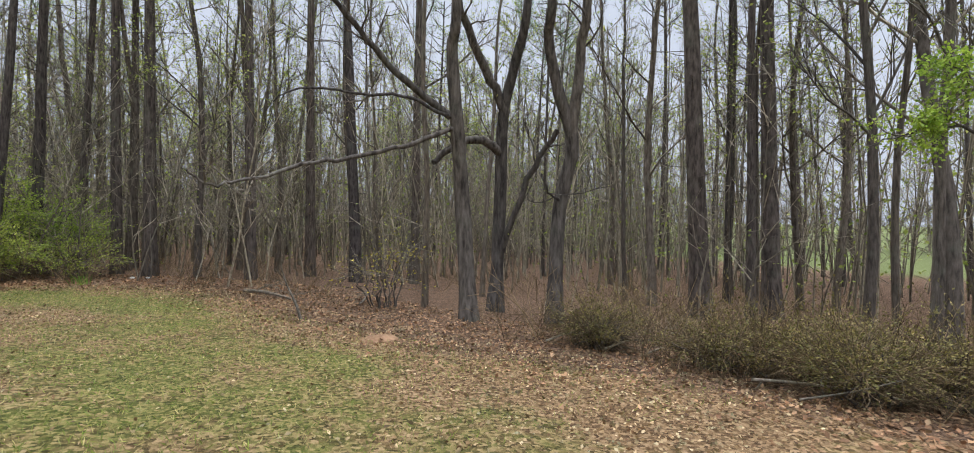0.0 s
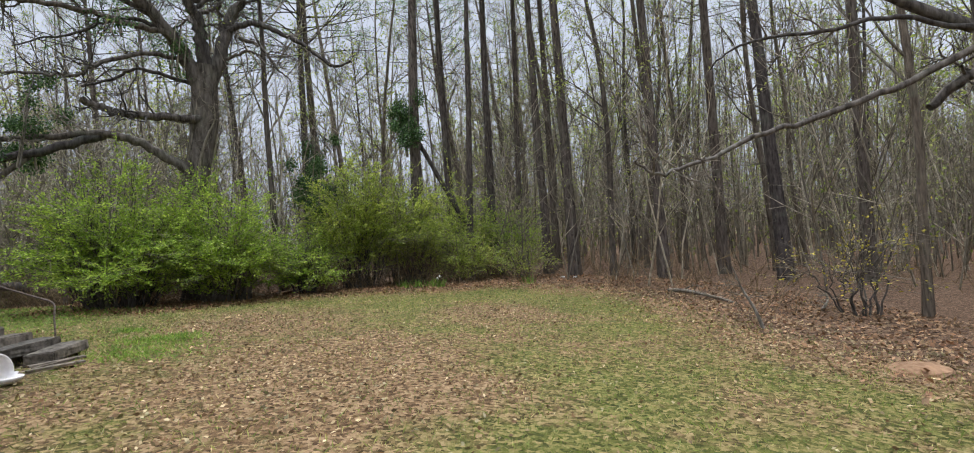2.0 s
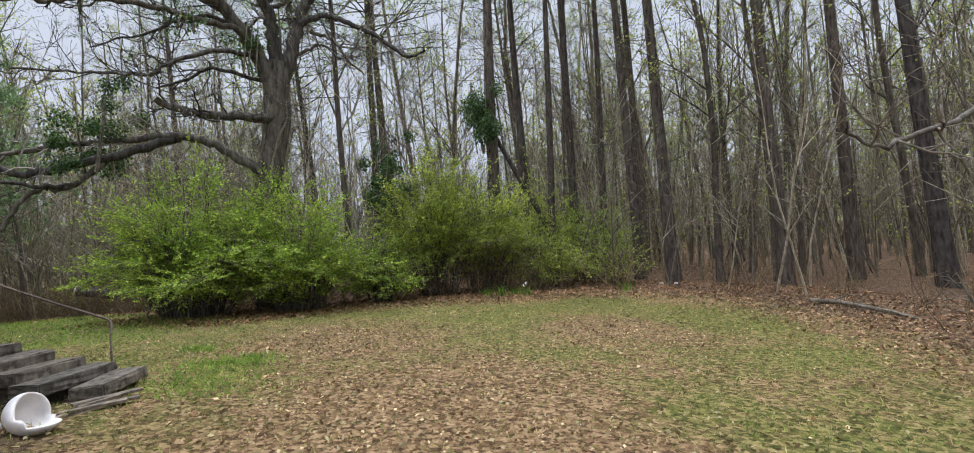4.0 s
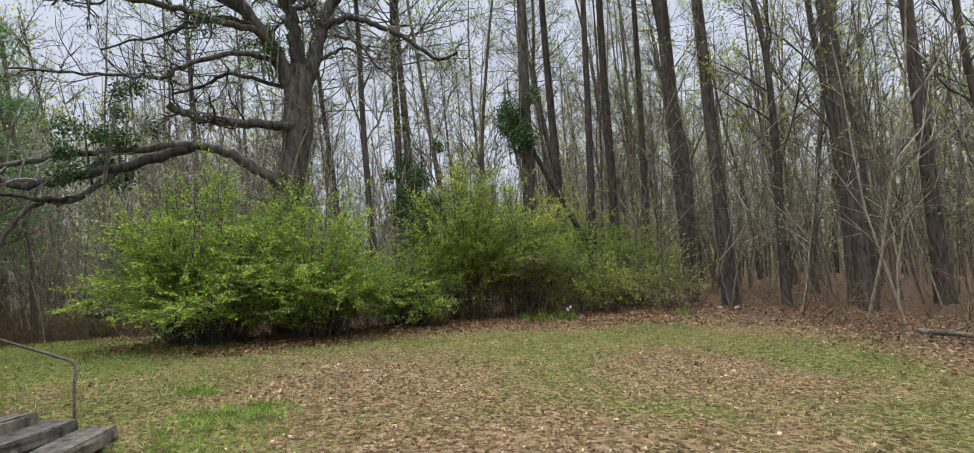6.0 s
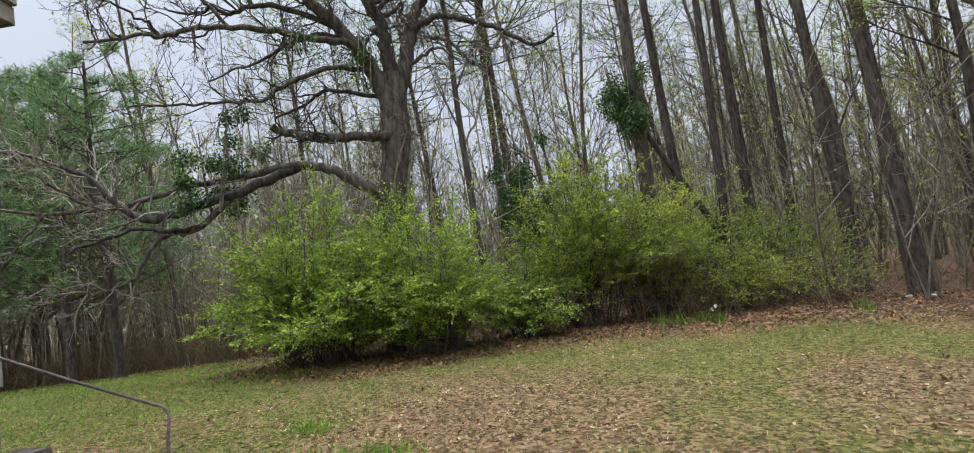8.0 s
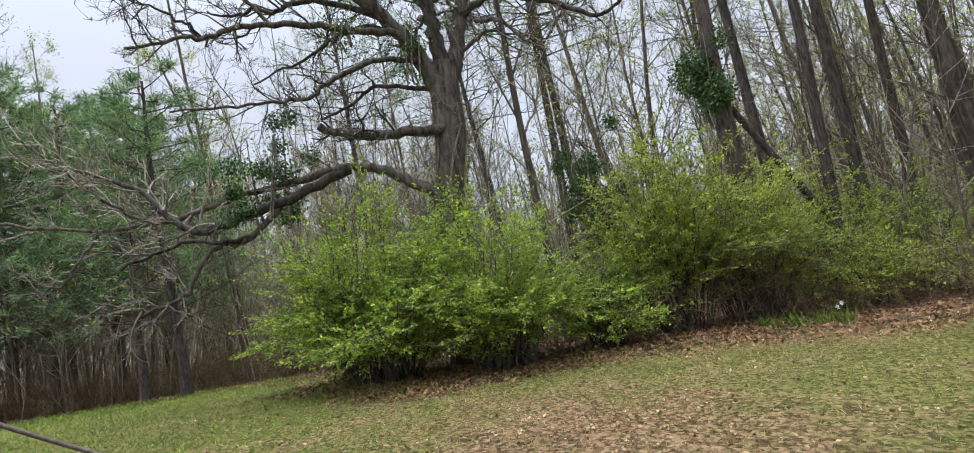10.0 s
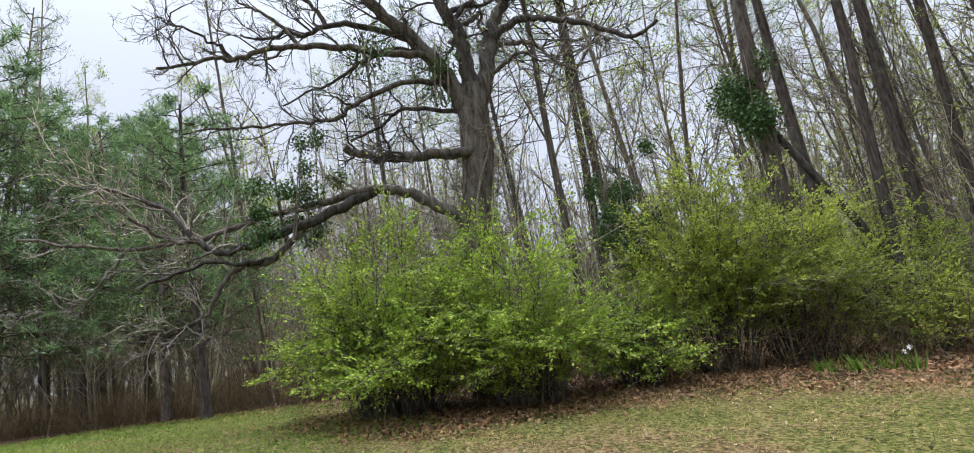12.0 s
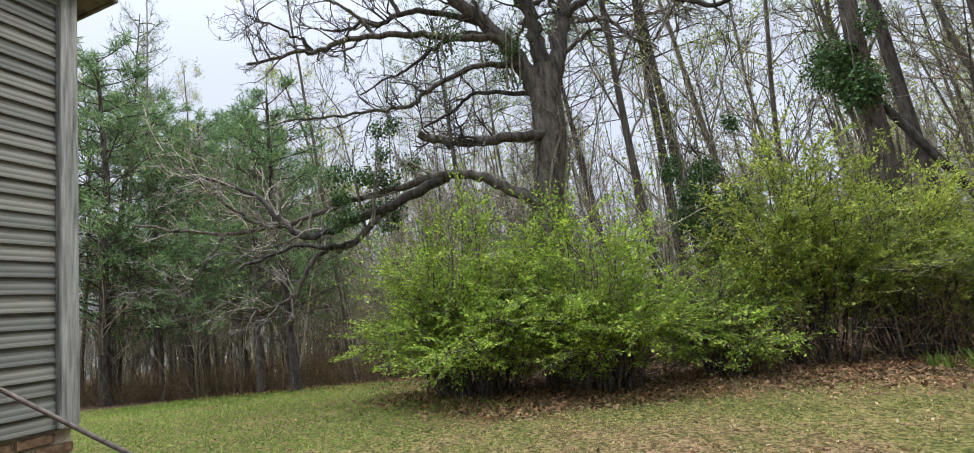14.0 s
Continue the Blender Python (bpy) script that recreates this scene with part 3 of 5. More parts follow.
# the great spreading oak behind the bright bush
OAK = [(-11.25, 14.9, -0.2), (-11.17, 14.96, 2.69), (-11.07, 15.05, 3.84), (-10.87, 15.19, 5.19), (-10.84, 15.21, 5.99), (-10.78, 15.26, 6.8)]
OAK_LIMBS = [
    # three leaders above the fork
    ([(-10.72, 15.3, 6.3), (-10.44, 15.62, 7.42), (-10.31, 15.93, 8.45), (-10.06, 16.32, 9.3), (-9.83, 16.67, 11.5)], 0.22, 0.1, 17),
    ([(-10.8, 15.24, 6.4), (-10.71, 15.06, 7.36), (-10.64, 14.86, 8.1), (-10.78, 14.51, 8.9), (-10.73, 14.17, 10.8)], 0.22, 0.1, 17),
    ([(-10.91, 15.16, 6.1), (-11.08, 14.91, 6.97), (-11.3, 14.47, 7.63), (-11.54, 13.99, 8.22), (-11.82, 13.43, 8.8), (-12.08, 12.51, 9.9)], 0.24, 0.1, 17),
    # the sawn-off mossy limb and the thin ones above it
    ([(-10.81, 15.12, 5.2), (-10.98, 14.6, 5.14), (-11.28, 14.09, 5.12), (-11.56, 13.69, 5.09), (-11.8, 13.3, 5.11), (-12.05, 13.02, 5.19), (-12.35, 12.66, 5.42)], 0.13, 0.085, 7),
    ([(-11.05, 15.06, 6.26), (-12.02, 14.63, 6.64), (-12.41, 14.4, 6.67), (-12.81, 14.12, 6.36), (-13.28, 13.58, 6.07)], 0.06, 0.03, 9),
    ([(-10.99, 14.98, 6.86), (-11.4, 13.85, 6.84), (-11.91, 12.87, 6.31), (-12.1, 12.32, 5.88), (-12.31, 11.87, 5.83), (-12.66, 11.13, 5.68), (-13.06, 10.1, 5.52)], 0.07, 0.018, 14),
    ([(-11.25, 14.52, 7.52), (-11.78, 14.03, 7.85), (-12.32, 13.47, 7.63), (-12.66, 13.07, 7.3), (-13.04, 12.74, 7.1), (-13.58, 12.12, 6.72)], 0.06, 0.018, 10),
    # high limbs reaching out
    ([(-11.2, 14.69, 7.37), (-11.36, 14.16, 7.54), (-11.79, 13.45, 7.58), (-12.13, 12.93, 7.68), (-12.52, 12.09, 7.6), (-12.83, 11.43, 7.43), (-13.13, 10.89, 7.18), (-13.18, 10.56, 7.13), (-13.54, 9.7, 6.82)], 0.1, 0.028, 18),
    ([(-11.39, 14.26, 7.92), (-12.26, 13.54, 8.51), (-12.79, 12.91, 8.54), (-13.16, 12.57, 8.37), (-13.38, 12.25, 8.49), (-13.72, 11.9, 8.3), (-14.02, 11.56, 8.46)], 0.08, 0.02, 14),
    ([(-12.56, 12.03, 7.6), (-12.77, 11.54, 8.14), (-12.93, 11.25, 8.36), (-13.03, 10.86, 8.49)], 0.045, 0.015, 9),
    ([(-13.13, 10.89, 7.2), (-13.17, 10.58, 7.48), (-13.25, 10.15, 7.59), (-13.4, 9.78, 7.74)], 0.035, 0.014, 8),
    ([(-12.79, 12.91, 8.54), (-12.83, 12.69, 8.89), (-12.96, 12.34, 9.22), (-13.23, 11.73, 9.45)], 0.06, 0.02, 9),
    # limbs over the thicket
    ([(-10.25, 15.74, 8.0), (-9.78, 15.9, 8.2), (-9.35, 16.02, 8.18), (-8.81, 16.17, 7.84), (-8.2, 16.32, 7.53), (-7.71, 16.38, 7.08), (-7.23, 16.43, 6.72), (-6.74, 16.45, 6.85)], 0.1, 0.035, 12, DEAD_BARK),
    ([(-10.32, 15.58, 7.07), (-9.81, 15.66, 7.22), (-9.52, 15.7, 7.24), (-9.04, 15.73, 6.79)], 0.055, 0.02, 7),
    ([(-10.02, 15.88, 7.79), (-9.28, 15.83, 7.4), (-8.79, 15.74, 6.68), (-8.3, 15.63, 6.16)], 0.06, 0.018, 8),
    # the low limb that arches out over the lawn, with its forks
    ([(-10.9, 15.1, 3.4), (-11.24, 14.67, 3.74), (-11.7, 14.27, 4.25), (-12.22, 13.89, 4.58), (-12.91, 13.42, 4.73), (-13.65, 12.94, 4.62), (-14.62, 12.14, 4.54), (-15.63, 11.22, 4.24), (-16.6, 10.01, 4.21), (-17.65, 8.53, 4.6)], 0.15, 0.028, 24, DEAD_BARK),
    ([(-12.73, 13.63, 4.69), (-13.51, 12.79, 4.26), (-14.02, 12.19, 4.06), (-14.47, 11.58, 3.83), (-14.81, 11.09, 3.75), (-15.16, 10.78, 4.13), (-15.5, 10.48, 4.74), (-16.01, 9.89, 5.23), (-16.48, 9.29, 5.42)], 0.12, 0.028, 18, DEAD_BARK),
    ([(-13.82, 12.51, 4.06), (-14.24, 11.81, 3.37), (-14.43, 11.45, 3.4), (-14.58, 11.12, 3.09), (-14.83, 10.82, 2.53), (-15.06, 10.5, 2.3), (-15.42, 10.09, 2.35), (-15.78, 9.6, 2.6)], 0.075, 0.02, 12, DEAD_BARK),
    ([(-14.14, 11.98, 3.48), (-14.31, 11.46, 3.43), (-14.59, 10.86, 3.48), (-14.83, 10.26, 3.31), (-14.99, 9.79, 3.08)], 0.055, 0.03, 5, DEAD_BARK),
    ([(-16.59, 10.06, 4.18), (-16.66, 9.78, 3.7), (-16.76, 9.43, 3.17), (-16.84, 9.05, 2.98)], 0.035, 0.014, 6, DEAD_BARK),
    ([(-15.08, 10.98, 4.04), (-15.57, 10.58, 4.16), (-15.96, 10.06, 4.58), (-16.31, 9.55, 5.32), (-16.79, 8.78, 6.26)], 0.05, 0.014, 16, DEAD_BARK)]
fan = random.Random(19)
for k in range(6):
    z = fan.uniform(7.2, 9.6)
    a = fan.uniform(0, 6.28)
    at_x, at_y = -10.7, 15.2 - 0.25 * (z - 7)
    run = fan.uniform(2.0, 4.2)
    OAK_LIMBS.append(([(at_x, at_y, z)] + [(at_x + math.cos(a + fan.uniform(-0.3, 0.3)) * run * f, at_y + math.sin(a + fan.uniform(-0.3, 0.3)) * run * f, z + run * (0.6 * f - 0.2 * f * f) + fan.uniform(-0.2, 0.2)) for f in (0.25, 0.5, 0.75, 1.0)], 0.07, 0.018, 14))
shaped_tree("oak_tree", "massive old spreading oak with bare dark limbs over the bush", "oak tree", OAK_BARK, OAK, 0.37, OAK_LIMBS, 3, 1.15, None, 0.06, None, 0.92)

# old vines up the oak's trunk
def oak_vines():
    rng = np.random.default_rng(8)
    for k in range(9):
        a = rng.uniform(0, 6.28)
        line = []
        for f in np.linspace(0, 1, 9):
            i = f * 4.0
            p = np.array(OAK[int(i)]) + (np.array(OAK[min(int(i) + 1, 5)]) - np.array(OAK[int(i)])) * (i % 1)
            q = a + 1.2 * f + rng.normal(0, 0.15)
            r = 0.4 - 0.1 * f + rng.uniform(0, 0.06)
            line.append(p + np.array([math.cos(q) * r, math.sin(q) * r, 0]))
        g = Geo()
        path = smooth_path(line, 4)
        tube(g, path, np.linspace(0.045, 0.02, len(path)) * rng.uniform(0.6, 1.3), 6)
        tips = []
        for c in range(24):
            grow(rng, g, tips, path[rng.integers(10, len(path))], rng.normal(0, 1, 3) * (1, 1, 0.5) + (0, 0, -0.1), rng.uniform(0.4, 1.2), 0.009, 0, [(4, 0.6, 0.7, 0.25, -0.04, 3, 4), (0, 0, 0, 0.25, -0.04, 3, 2)])
        tagged(part("vine", g, TWIG), "woody grey vine climbing the oak trunk", "vine", "vines on the oak")


oak_vines()

# three hardwoods at the corner of the lawn
shaped_tree("hardwood_tree", "leafless hardwood with long low limbs sweeping over the lawn edge", "tree", OAK_BARK,
            [(5.69, 9.4, -0.95), (5.63, 9.68, 1.79), (5.39, 9.58, 3.68), (5.2, 9.48, 5.1), (5.15, 9.22, 6.05), (5.0, 9.2, 11)], 0.19,
            [([(5.44, 9.58, 3.5), (4.18, 9.63, 2.97), (2.98, 9.48, 2.6), (1.9, 9.17, 2.33), (1.17, 8.81, 2.06), (0.63, 8.57, 1.95), (0.3, 8.37, 2.12)], 0.055, 0.013, 6),
             ([(5.39, 9.58, 3.64), (4.29, 9.6, 3.96), (3.24, 9.59, 3.9), (2.07, 9.51, 3.8), (1.64, 9.46, 3.48)], 0.045, 0.01, 5),
             ([(5.27, 9.64, 3.7), (4.09, 9.78, 4.45), (3.25, 9.64, 5.12), (2.47, 9.42, 5.68), (1.5, 9.2, 6.6)], 0.09, 0.03, 8)], 5, 0.9, GREY_BARK)
shaped_tree("hardwood_tree", "dark leafless hardwood with arching broken limbs", "tree", OAK_BARK,
            [(7.38, 10.92, -1.1), (7.58, 11.05, 1.87), (7.47, 10.81, 4.13), (7.52, 10.36, 5.47), (7.45, 9.79, 6.82), (7.5, 9.7, 11)], 0.185,
            [([(7.54, 10.94, 3.2), (6.78, 10.91, 3.51), (6.1, 10.99, 3.3), (5.6, 11.1, 2.85)], 0.13, 0.07, 3),
             ([(7.52, 10.74, 4.2), (7.02, 10.74, 5.01), (6.08, 10.56, 6.31), (5.67, 10.32, 7.0)], 0.13, 0.08, 8),
             ([(7.42, 11.06, 0.05), (7.85, 10.19, 2.49), (8.04, 9.32, 3.66)], 0.09, 0.06, 4)], 6, 1.2)
shaped_tree("hardwood_tree", "crooked forked hardwood with reddish-grey bark", "tree", OAK_BARK,
            [(7.63, 8.85, -1.1), (7.83, 8.96, 1.7), (7.96, 8.68, 3.2), (7.56, 8.73, 4.37), (7.15, 8.63, 5.51), (6.97, 8.29, 6.43), (6.9, 8.2, 11)], 0.185,
            [([(7.9, 8.66, 3.4), (7.87, 8.37, 5.31), (7.79, 8.06, 6.56), (7.9, 8.0, 10)], 0.13, 0.08, 10),
             ([(7.85, 8.9, 1.9), (7.3, 8.7, 2.1), (7.0, 8.6, 2.5)], 0.035, 0.015, 3)], 7, 1.4)

shaped_tree("evergreen_tree", "slim curved tree with drooping bright green leaf sprays", "tree", OAK_BARK,
            [(10.4, 1.5, -1.3), (10.2, 1.5, 0.4), (9.6, 1.6, 1.9), (9.7, 1.6, 4.5), (9.8, 1.6, 7.5)], 0.085,
            [([(9.6, 1.6, 2.2), (9.1, 2.2, 2.8), (8.8, 2.7, 2.8), (8.5, 3.1, 2.6)], 0.025, 0.008, 9),
             ([(9.65, 1.6, 2.8), (9.3, 1.9, 3.4), (9.0, 2.1, 3.4), (8.7, 2.3, 3.1)], 0.025, 0.008, 8)], 17, 0.5, TWIG, 3, PRIVET_LEAF)

# the pole that leans on the ivy-grown pine
g = Geo()
tube(g, smooth_path([(0, 0, -0.1), (-0.98, -0.5, 2.35), (-2.0, -1.25, 4.75), (-2.3, -1.5, 5.5)], 6), np.linspace(0.105, 0.07, 19), 9)
leaner = part("leaning_log", g, OAK_BARK)
leaner.location = (-3.45, 21.1, float(land(-3.45, 21.1)))
tagged(leaner, "dead mossy trunk leaning against an ivy-covered pine", "log")


# ---- woods behind ----
def woods():
    rng = np.random.default_rng(9)
    taken = [(x, y) for x, y, *_ in PINES + HARDWOODS] + [(-11, 15), (5.7, 9.5), (7.5, 11), (7.7, 8.9)]
    count = 0
    while count < 125:
        x, y = rng.uniform(-38, 34), rng.uniform(-6, 46)
        s = float(wood_side(x, y)[0])
        if s < 2.0 or s > 34 or (y < 2 and x < -10):
            continue
        if min((x - a) ** 2 + (y - b) ** 2 for a, b in taken) < 1.3 ** 2:
            continue
        if -42 < math.degrees(math.atan2(x + 3, y - 6)) < -10 and rng.random() < 0.65:
            continue
        if x > 7 and s < 22 and rng.random() < 0.75:
            continue
        if -4 < x < 8 and y < 29 and rng.random() < 0.65:
            continue
        taken.append((x, y))
        kind = rng.choice(["pine", "bare", "green"], p=[0.22, 0.45, 0.33])
        r = {"pine": rng.uniform(0.09, 0.17), "bare": rng.uniform(0.045, 0.12), "green": rng.uniform(0.04, 0.1)}[kind]
        plant(kind, x, y, r, lean=tuple(rng.normal(0, 0.03, 2)))
        count += 1


woods()


def scatter(pieces, spots, rng, scale=(0.8, 1.2)):
    """Copies of vertex arrays at the spots, joined."""
    g = Geo()
    for x, y in spots:
        v, f = pieces[rng.integers(len(pieces))]
        a, s = rng.uniform(0, 6.28), rng.uniform(*scale)
        c, sn = math.cos(a) * s, math.sin(a) * s
        w = np.stack([v[:, 0] * c - v[:, 1] * sn + x, v[:, 0] * sn + v[:, 1] * c + y, v[:, 2] * s * rng.uniform(0.9, 1.1) + float(land(x, y))], 1)
        g.add(w, f)
    return g


def far_woods():
    rng = np.random.default_rng(15)
    stems, leaves = [], []
    for s in range(5):
        wood, tips, lf = Geo(), [], Geo()
        h = rng.uniform(15, 20)
        pts = wander(rng, (0, 0, -0.3), (0, 0, 1), h, 8, 0.05, 0.05)
        tube(wood, pts, np.linspace(0.16, 0.03, 9), 4)
        for c in range(22):
            f = rng.uniform(0.04, 0.97)
            q = pts[int(f * 8)]
            a = rng.uniform(0, 6.28)
            grow(rng, wood, tips, q, (math.cos(a), math.sin(a), 0.9), h * 0.22 * (1.2 - 0.8 * f), 0.05, 0, [(8, 0.5, 0.7, 0.12, 0.05, 3, 2), (0, 0, 0, 0.15, 0.05, 3, 1)])
        ends = np.repeat(np.concatenate(tips), 2, 0)
        ends = ends + rng.normal(0, 0.35, ends.shape)
        ends = ends[rng.random(len(ends)) < 0.6]
        blades(lf, ends, rng.normal(0, 1, ends.shape), 0.26, 0.16, rng, 0.3)
        stems.append(wood.arrays())
        leaves.append(lf.arrays())
    spots = []
    while len(spots) < 360:
        a, d = rng.uniform(-100, 105), rng.uniform(40, 78)
        x, y = -3 + d * math.sin(radians(a)), 6 + d * math.cos(radians(a))
        if x > 30 and y < 30 and d < 62:
            continue
        if -40 < a < -10 and rng.random() < 0.75:
            continue
        if wood_side(x, y)[0] > 22:
            spots.append((x, y))
    ob = part("far_woods", scatter(stems, spots, np.random.default_rng(4)), TWIG)
    tagged(ob, "distant grey-brown wall of bare woodland trunks and branches", "woods", kind="stuff")
    ob = part("far_woods_leaves", scatter(leaves, spots, np.random.default_rng(4)), SPRING_LEAF, None, "", False)
    tagged(ob, "pale yellow-green haze of young leaves on distant trees", "foliage", kind="stuff")


far_woods()


# ---- undergrowth ----
def undergrowth():
    rng = np.random.default_rng(21)
    sap, brush, leaf = [], [], []
    for s in range(8):
        w, tips, lf = Geo(), [], Geo()
        h = rng.uniform(2.5, 8.5)
        grow(rng, w, tips, (0, 0, -0.1), (rng.normal(0, 0.12), rng.normal(0, 0.12), 1), h, 0.012 + 0.0035 * h, 0,
             [(13, 0.34, 0.75, 0.07, 0.05, 3, 5), (3, 0.6, 0.7, 0.14, 0.02, 3, 2), (0, 0, 0, 0.15, 0, 3, 1)])
        sap.append(w.arrays())
        ends = np.concatenate(tips)
        ends = np.repeat(ends, 2, 0) + rng.normal(0, 0.08, (len(ends) * 2, 3))
        ends = ends[rng.random(len(ends)) < (0.75 if s % 3 == 0 else 0.12)]
        blades(lf, ends, rng.normal(0, 1, ends.shape), 0.075, 0.05, rng, 0.4)
        leaf.append(lf.arrays())
    for s in range(5):
        w, tips = Geo(), []
        for c in range(10):
            a = rng.uniform(0, 6.28)
            grow(rng, w, tips, (rng.normal(0, 0.3), rng.normal(0, 0.3), -0.05), (math.cos(a) * 0.7, math.sin(a) * 0.7, 1), rng.uniform(0.5, 1.5), 0.007, 0,
                 [(4, 0.5, 0.6, 0.2, -0.06, 3, 3), (0, 0, 0, 0.2, -0.05, 3, 1)])
        brush.append(w.arrays())
    spots, low = [], []
    while len(spots) < 560:
        x, y = rng.uniform(-44, 30), rng.uniform(-5, 40)
        s = wood_side(x, y)[0]
        if x > 0 and y < 15 and s < 3.5:
            continue
        if 0.8 < s < 26 and rng.random() < (1.0 if s < 9 else 0.7) and not (x > 6 and y < 16 and s < 18 and rng.random() < 0.85):
            spots.append((x, y))
    while len(spots) < 700:
        x, y = rng.uniform(-36, -15), rng.uniform(9, 22)
        if 0.6 < wood_side(x, y)[0] < 7:
            spots.append((x, y))
    while len(low) < 140:
        x, y = rng.uniform(-34, -12), rng.uniform(9, 20)
        if 0.4 < wood_side(x, y)[0] < 4:
            low.append((x, y))
    while len(low) < 700:
        x, y = rng.uniform(-40, 26), rng.uniform(-5, 32)
        s = wood_side(x, y)[0]
        if not 0.3 < s < 12 or rng.random() > (1.0 if s < 4 else 0.35):
            continue
        if x > -3.2 and rng.random() < (0.75 if x < 1 else 0.93):
            continue
        low.append((x, y))
    while len(low) < 770:
        x, y = rng.uniform(6, 14), rng.uniform(-1, 8.5)
        if 0.3 < wood_side(x, y)[0] < 5:
            low.append((x, y))
    tagged(part("sapling_thicket", scatter(sap, spots, np.random.default_rng(2)), TWIG), "thicket of thin leafless saplings under the trees", "saplings", kind="stuff")
    tagged(part("sapling_leaves", scatter(leaf, spots, np.random.default_rng(2)), SPRING_LEAF, None, "", False), "sparse pale green leaves on thin saplings", "foliage", kind="stuff")
    tagged(part("bramble", scatter(brush, low, np.random.default_rng(3)), BRAMBLE), "low tangle of brown briars and dead stems", "bramble", kind="stuff")


undergrowth()


# ---- bushes ----
def bush(name, label, x, y, rx, ry, h, stems, leaf_mat_, seed, density=1.0, brown=0.0, leaf=0.064, droop=-0.02, bare=0.15):
    """A shrub: arching stems from the ground, flat sprays of small leaves along them."""
    rng = np.random.default_rng(seed)
    root = new(name)
    root.location = (x, y, float(land(x, y)))
    wood, sprays, leaves = Geo(), Geo(), Geo()
    P, D = [], []
    for s in range(stems):
        a = s * 2.39996 + rng.uniform(-0.4, 0.4)
        out = rng.uniform(0.02, 1) ** 0.55
        top = h * (1.0 - 0.77 * out ** 2.3) * rng.uniform(0.62, 1.12)
        reach = rng.uniform(0.82, 1.1)
        b = np.array([math.cos(a) * rx * 0.26 * out, math.sin(a) * ry * 0.26 * out, -0.08]) + rng.normal(0, 0.12, 3) * (1, 1, 0)
        tip = np.array([math.cos(a) * rx * out * reach, math.sin(a) * ry * out * reach, max(top, 0.3 + 1.5 * bare)])
        mid = b * 0.42 + tip * 0.58 + np.array([0, 0, h * 0.14 * out]) + rng.normal(0, 0.12, 3)
        path = smooth_path([b, mid * 0.5 + b * 0.5 + np.array([0, 0, 0.06 * h]), mid, tip], 5)
        path[1:] += rng.normal(0, 0.03, (len(path) - 1, 3))
        tube(wood, path, np.linspace(0.02, 0.005, len(path)), 5)
        for c in range(19):
            f = rng.uniform(0.05, 1.0) ** 0.6
            i = min(int(f * (len(path) - 1)), len(path) - 2)
            t = path[i + 1] - path[i]
            t /= np.linalg.norm(t)
            outward = np.array([path[i][0] / rx, path[i][1] / ry, 0])
            side = np.cross(t, (0, 0, 1.0)) * rng.choice([-1, 1]) + rng.normal(0, 0.4, 3) + outward * 1.3
            d = t * rng.uniform(0.05, 0.45) + side * 0.7 + np.array([0, 0, rng.uniform(-0.1, 0.35)])
            sp = wander(rng, path[i], d, rng.uniform(0.4, 0.9) + 0.5 * rng.random() ** 3, 5, 0.11, droop)
            tube(sprays, sp, np.linspace(0.006, 0.002, 6), 3)
            if rng.random() < brown:
                continue
            n = int(36 * density)
            u = rng.uniform(0.08, 1.05, n) * 5
            k = np.minimum(u.astype(int), 4)
            q = sp[k] + (sp[k + 1] - sp[k]) * (u - k)[:, None]
            across = np.cross(sp[5] - sp[0], (0, 0, 1.0)) + rng.normal(0, 0.1, 3)
            across /= np.linalg.norm(across) + 1e-9
            off = rng.uniform(-1, 1, n) * 0.12 * (1.15 - u / 5)
            P.append(q + across * off[:, None] + rng.normal(0, 0.016, q.shape))
            D.append((sp[k + 1] - sp[k]) * 5 + across * (np.sign(off) * 0.6)[:, None] + rng.normal(0, 0.4, q.shape) * (1, 1, 0.6))
    P, D = np.concatenate(P), np.concatenate(D)
    ok = P[:, 2] > bare * (rng.uniform(0.3, 1.1, len(P)) + 1.1 * np.hypot(P[:, 0] / rx, P[:, 1] / ry) ** 2)
    P, D = P[ok], D[ok]
    blades(leaves, P, D, rng.uniform(0.7, 1.35, len(P)) * leaf, rng.uniform(0.45, 0.7, len(P)) * leaf, rng, 0.6)
    part("stem_clump", wood, OAK_BARK, root)["kind"] = "stuff"
    part("spray", sprays, BRAMBLE if leaf_mat_ is BROOM_LEAF else TWIG, root)["kind"] = "stuff"
    part("foliage", leaves, leaf_mat_, root, "", False)["kind"] = "stuff"
    return tagged(root, label, "bush")


bush("privet_bush", "wide bright yellow-green privet bush at the lawn edge", -11.7, 12.75, 2.35, 2.0, 3.6, 70, PRIVET_LEAF, 1, 1.0, 0.1, bare=0.32)
bush("privet_bush", "bright green privet bush with drooping sprays", -9.7, 13.8, 1.95, 1.6, 3.3, 58, PRIVET_LEAF, 2, 1.0, 0.1, bare=0.32)
bush("privet_bush", "upright leafy shrub rising behind the wide privet", -12.4, 12.9, 1.15, 1.0, 4.2, 30, PRIVET_LEAF, 14, 0.9, 0.2, bare=1.0)
bush("tangled_bush", "tall tangled bush with brown vines and yellow-green leaves", -7.3, 17.2, 2.1, 1.5, 4.5, 64, OLIVE_LEAF, 3, 1.15, 0.16, bare=0.8)
